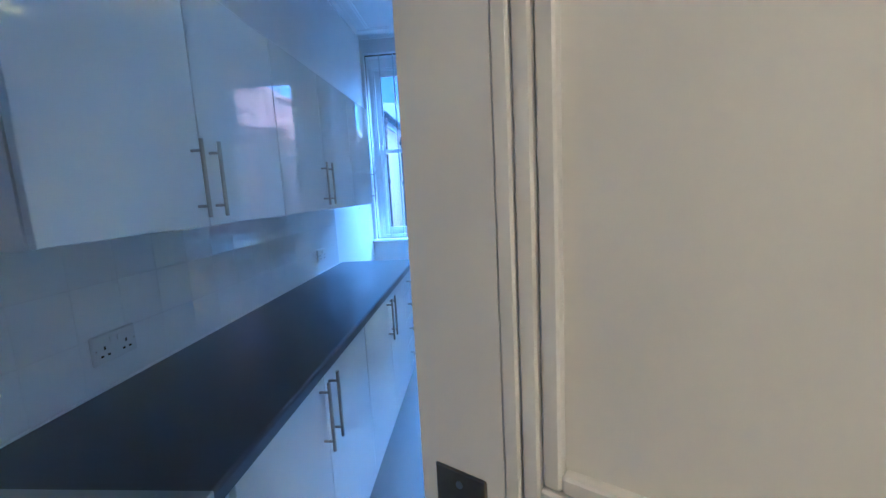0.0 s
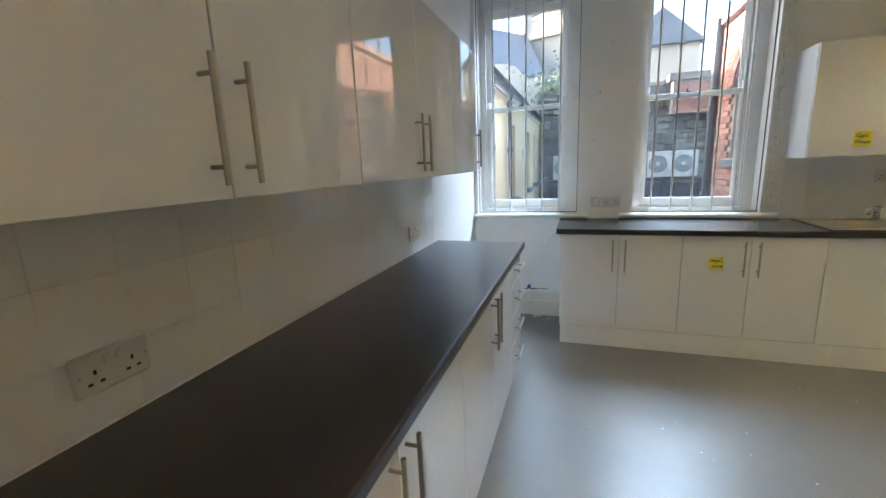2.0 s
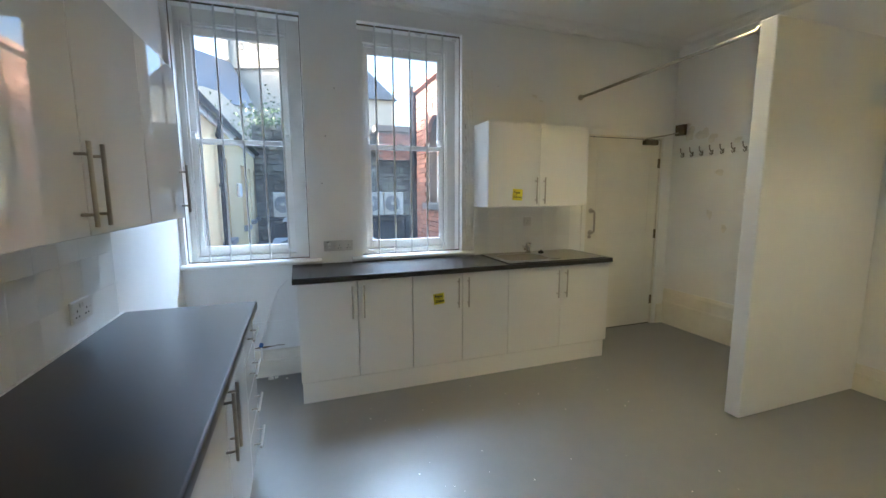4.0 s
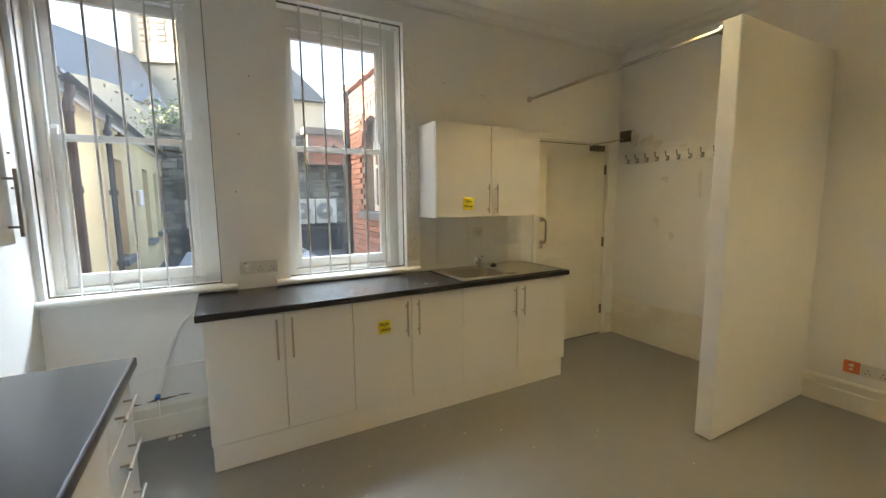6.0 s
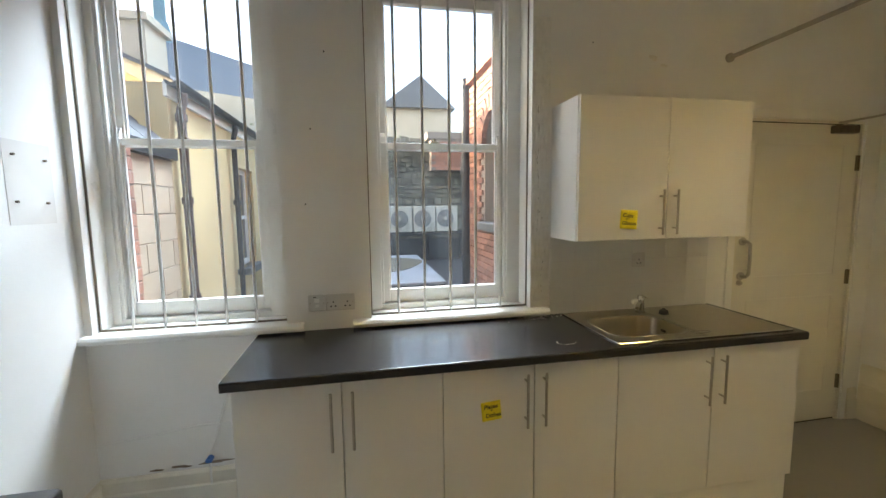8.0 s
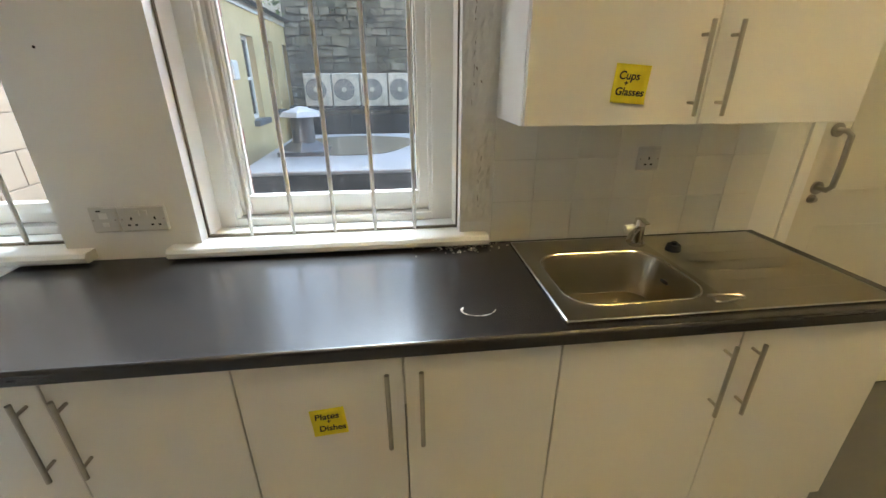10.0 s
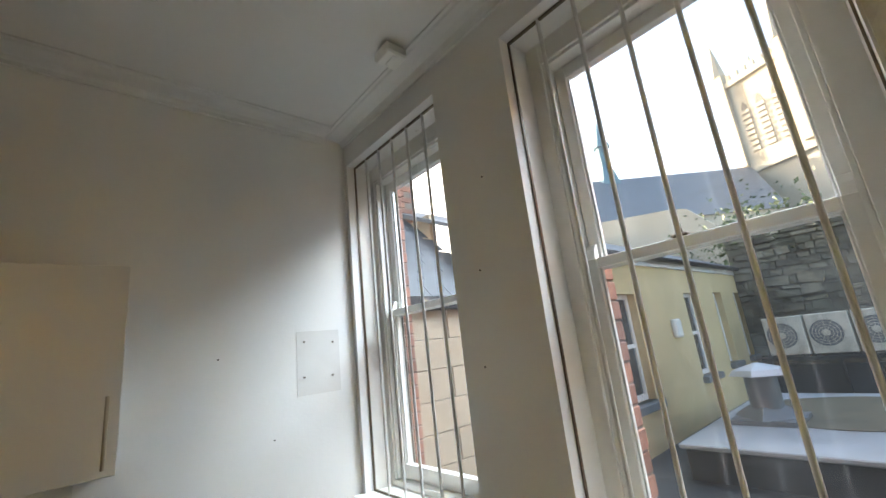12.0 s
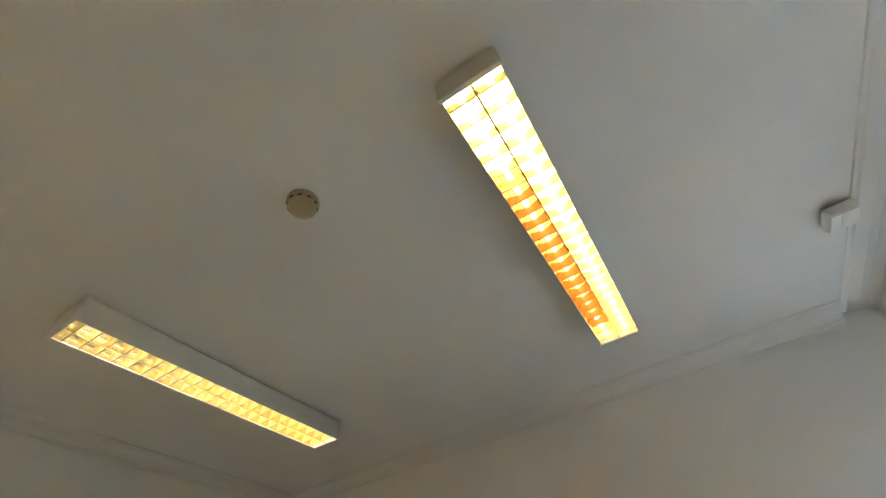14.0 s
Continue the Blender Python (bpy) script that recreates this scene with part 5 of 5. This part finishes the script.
brick_wall("brick", red, Matrix.Translation((RX, 8.55, 0.15)) @ pose(0, 0, 0, 0, 0, -90), 3.15, 2.95, lambda u, v: in_arch(u, v + 0.15))
bm = bmesh.new()
for k in range(13):
    a = math.pi * (k + 0.5) / 13
    m = Matrix.Translation((RX - 0.002, cyy + (rr2 + 0.08) * math.cos(a), AZS + 0.44 * math.sin(a))) @ pose(0, 0, 0, math.degrees(a) - 90, 0, 0)
    r = bmesh.ops.create_cube(bm, size=1.0, matrix=m @ Matrix.Diagonal((0.06, 0.09, 0.20, 1)))
part("arch", bm, M_BRICK, red, "red brick arch over the window", smooth=False)
wd = part("window", boxes(((RX + 0.14, A0, AZ0), (RX + 0.18, A0 + 0.07, 2.62)), ((RX + 0.14, A1 - 0.07, AZ0), (RX + 0.18, A1, 2.62)), ((RX + 0.14, A0 + 0.07, AZ0), (RX + 0.18, A1 - 0.07, AZ0 + 0.08)), ((RX + 0.14, A0 + 0.07, 2.5), (RX + 0.18, A1 - 0.07, 2.62)), ((RX + 0.14, A0 + 0.07, 1.93), (RX + 0.18, A1 - 0.07, 1.98)), ((RX + 0.14, cyy - 0.02, 1.98), (RX + 0.18, cyy + 0.02, 2.5))), M_TRIM, red, "white painted window frame", smooth=False)
part("pane", boxes(((RX + 0.155, A0 + 0.06, AZ0 + 0.07), (RX + 0.163, A1 - 0.06, 2.52))), mat("grey_glass", (0.10, 0.11, 0.12), 0.06, var=0.3), wd, smooth=False)
part("sill", boxes(((RX - 0.09, A0 - 0.06, AZ0 - 0.10), (RX + 0.14, A1 + 0.06, AZ0)), bev=0.008), M_LEAD, wd, smooth=False)
part("coping", boxes(((RX - 0.06, 5.4, 3.12), (RX + 0.36, 8.6, 3.2))), M_BRICK, red, smooth=False)
bm = bmesh.new()
sweep(bm, [(RX - 0.06, 8.38, 3.22), (RX - 0.06, 8.38, 0.3), (RX - 0.06, 8.3, 0.2)], 0.055, 10)
for z in (3.15, 2.0, 0.8):
    addcyl(bm, (RX - 0.06, 8.38, z - 0.05), (RX - 0.06, 8.38, z + 0.05), 0.07, 10)
part("soil_pipe", bm, M_PIPE, red, "thick black soil pipe")
bm = bmesh.new()
for k in range(3):
    sweep(bm, [(2.1 + 0.1 * k, 8.0, 0.2), (2.5, 9.5 + 0.3 * k, 0.21), (2.6, 12.6, 0.22)], 0.018, 6)
solid("roof_cables", bm, M_PIPE, "black cables running over the flat roof", "cable", kind="")

# church, far behind
ch = thing("church", pose(0, 0, 0), "big stone church with a slate roof and copper turret", "church")
RA, RB, RC = Vector((-16.5, 31.5)), Vector((-4.5, 46.5)), Vector((-2.0, 39.0))
along, across = (RB - RA).normalized(), Vector((0.78, -0.625)) * 6.7
corners = [RA + across, RC, RB - across * 0.9, RA - across]
bm = bmesh.new()
low = [bm.verts.new((c.x, c.y, 8.3)) for c in corners]
ra, rb = bm.verts.new((RA.x, RA.y, 13.9)), bm.verts.new((RB.x, RB.y, 13.9))
for f in ((low[0], low[1], rb, ra), (low[1], low[2], rb), (low[2], low[3], ra, rb), (low[3], low[0], ra), low[::-1]):
    bm.faces.new(f)
bmesh.ops.recalc_face_normals(bm, faces=bm.faces)
part("roof", bm, M_SLATE, ch, "long dark slate roof", smooth=False)
bm = bmesh.new()
prism(bm, [((c.x + 7) * 0.96 - 7, (c.y - 40) * 0.96 + 40) for c in corners], -0.02, 8.3, "z")
part("nave_wall", bm, M_ASHLAR, ch, "pale limestone nave wall", smooth=False)
TX, TY = -12.5, 36.6
bm = bmesh.new()
addcyl(bm, (TX, TY, 10.6), (TX, TY, 14.7), 1.75, 8, 0.62)
part("turret_skirt", bm, M_COPPER, ch, "flared blue-green turret base", smooth=False)
bm = bmesh.new()
addcyl(bm, (TX, TY, 14.7), (TX, TY, 16.9), 0.55, 8)
addcyl(bm, (TX, TY, 16.9), (TX, TY, 17.15), 0.72, 8)
addcyl(bm, (TX, TY, 17.15), (TX, TY, 19.4), 0.6, 8, 0.02)
part("turret", bm, M_COPPER, ch, "blue-green copper turret", smooth=False)
tw = thing("church_tower", pose(-1.5, 48, 0, 0, 0, -22), "tall pale stone church tower with louvred arches", "tower")
part("shaft", boxes(((-2.7, -2.7, -0.02), (2.7, 2.7, 21.5)), ((-3.0, -3.0, 13.2), (3.0, 3.0, 13.6)), ((-2.95, -2.95, 21.5), (2.95, 2.95, 22.0))), M_ASHLAR, tw, smooth=False)
for face in (0, 1):
    for k in (-1, 0, 1):
        c = k * 1.25
        out = [(c - 0.34, 14.9), (c + 0.34, 14.9), (c + 0.34, 18.6), (c + 0.22, 19.2), (c, 19.7), (c - 0.22, 19.2), (c - 0.34, 18.6)]
        bm = bmesh.new()
        if face == 0:
            prism(bm, out, -2.72, -2.6, "y")
        else:
            prism(bm, out, 2.6, 2.72, "x")
        # flat panel: the opening's inner shade is put into its colour
        part("belfry_opening", bm, M_SHADESTONE, tw, "dark louvred belfry arch", smooth=False)
        bm = bmesh.new()
        for j in range(8):
            z = 15.0 + j * 0.5
            addbox(bm, (c - 0.34, -2.80, z), (c + 0.34, -2.72, z + 0.3)) if face == 0 else addbox(bm, (2.72, c - 0.34, z), (2.80, c + 0.34, z + 0.3))
        part("louvres", bm, M_ASHLAR, tw, smooth=False)
for sx in (-1, 1):
    for sy in (-1, 1):
        bm = bmesh.new()
        addbox(bm, (sx * 2.6 - 0.45, sy * 2.6 - 0.45, 14), (sx * 2.6 + 0.45, sy * 2.6 + 0.45, 23))
        addcyl(bm, (sx * 2.6, sy * 2.6, 23), (sx * 2.6, sy * 2.6, 26.5), 0.6, 8, 0.02)
        part("pinnacle", bm, M_ASHLAR, tw, smooth=False)
bm = bmesh.new()
for k in range(8):
    addbox(bm, (-2.6 + k * 0.7, -2.9, 22.0), (-2.25 + k * 0.7, -2.6, 22.6))
part("battlements", bm, M_ASHLAR, tw, smooth=False)
fh = thing("far_house", pose(0, 0, 0), "pale house with a grey slate gable roof", "house")
part("wall", boxes(((2.6, 26.5, -0.02), (6.5, 34, 7.0))), M_ASHLAR, fh, smooth=False)
bm = bmesh.new()
prism(bm, [(2.4, 7.0), (4.7, 8.75), (6.7, 7.0)], 26.2, 34.2, "y")
part("roof", bm, M_SLATE, fh, smooth=False)
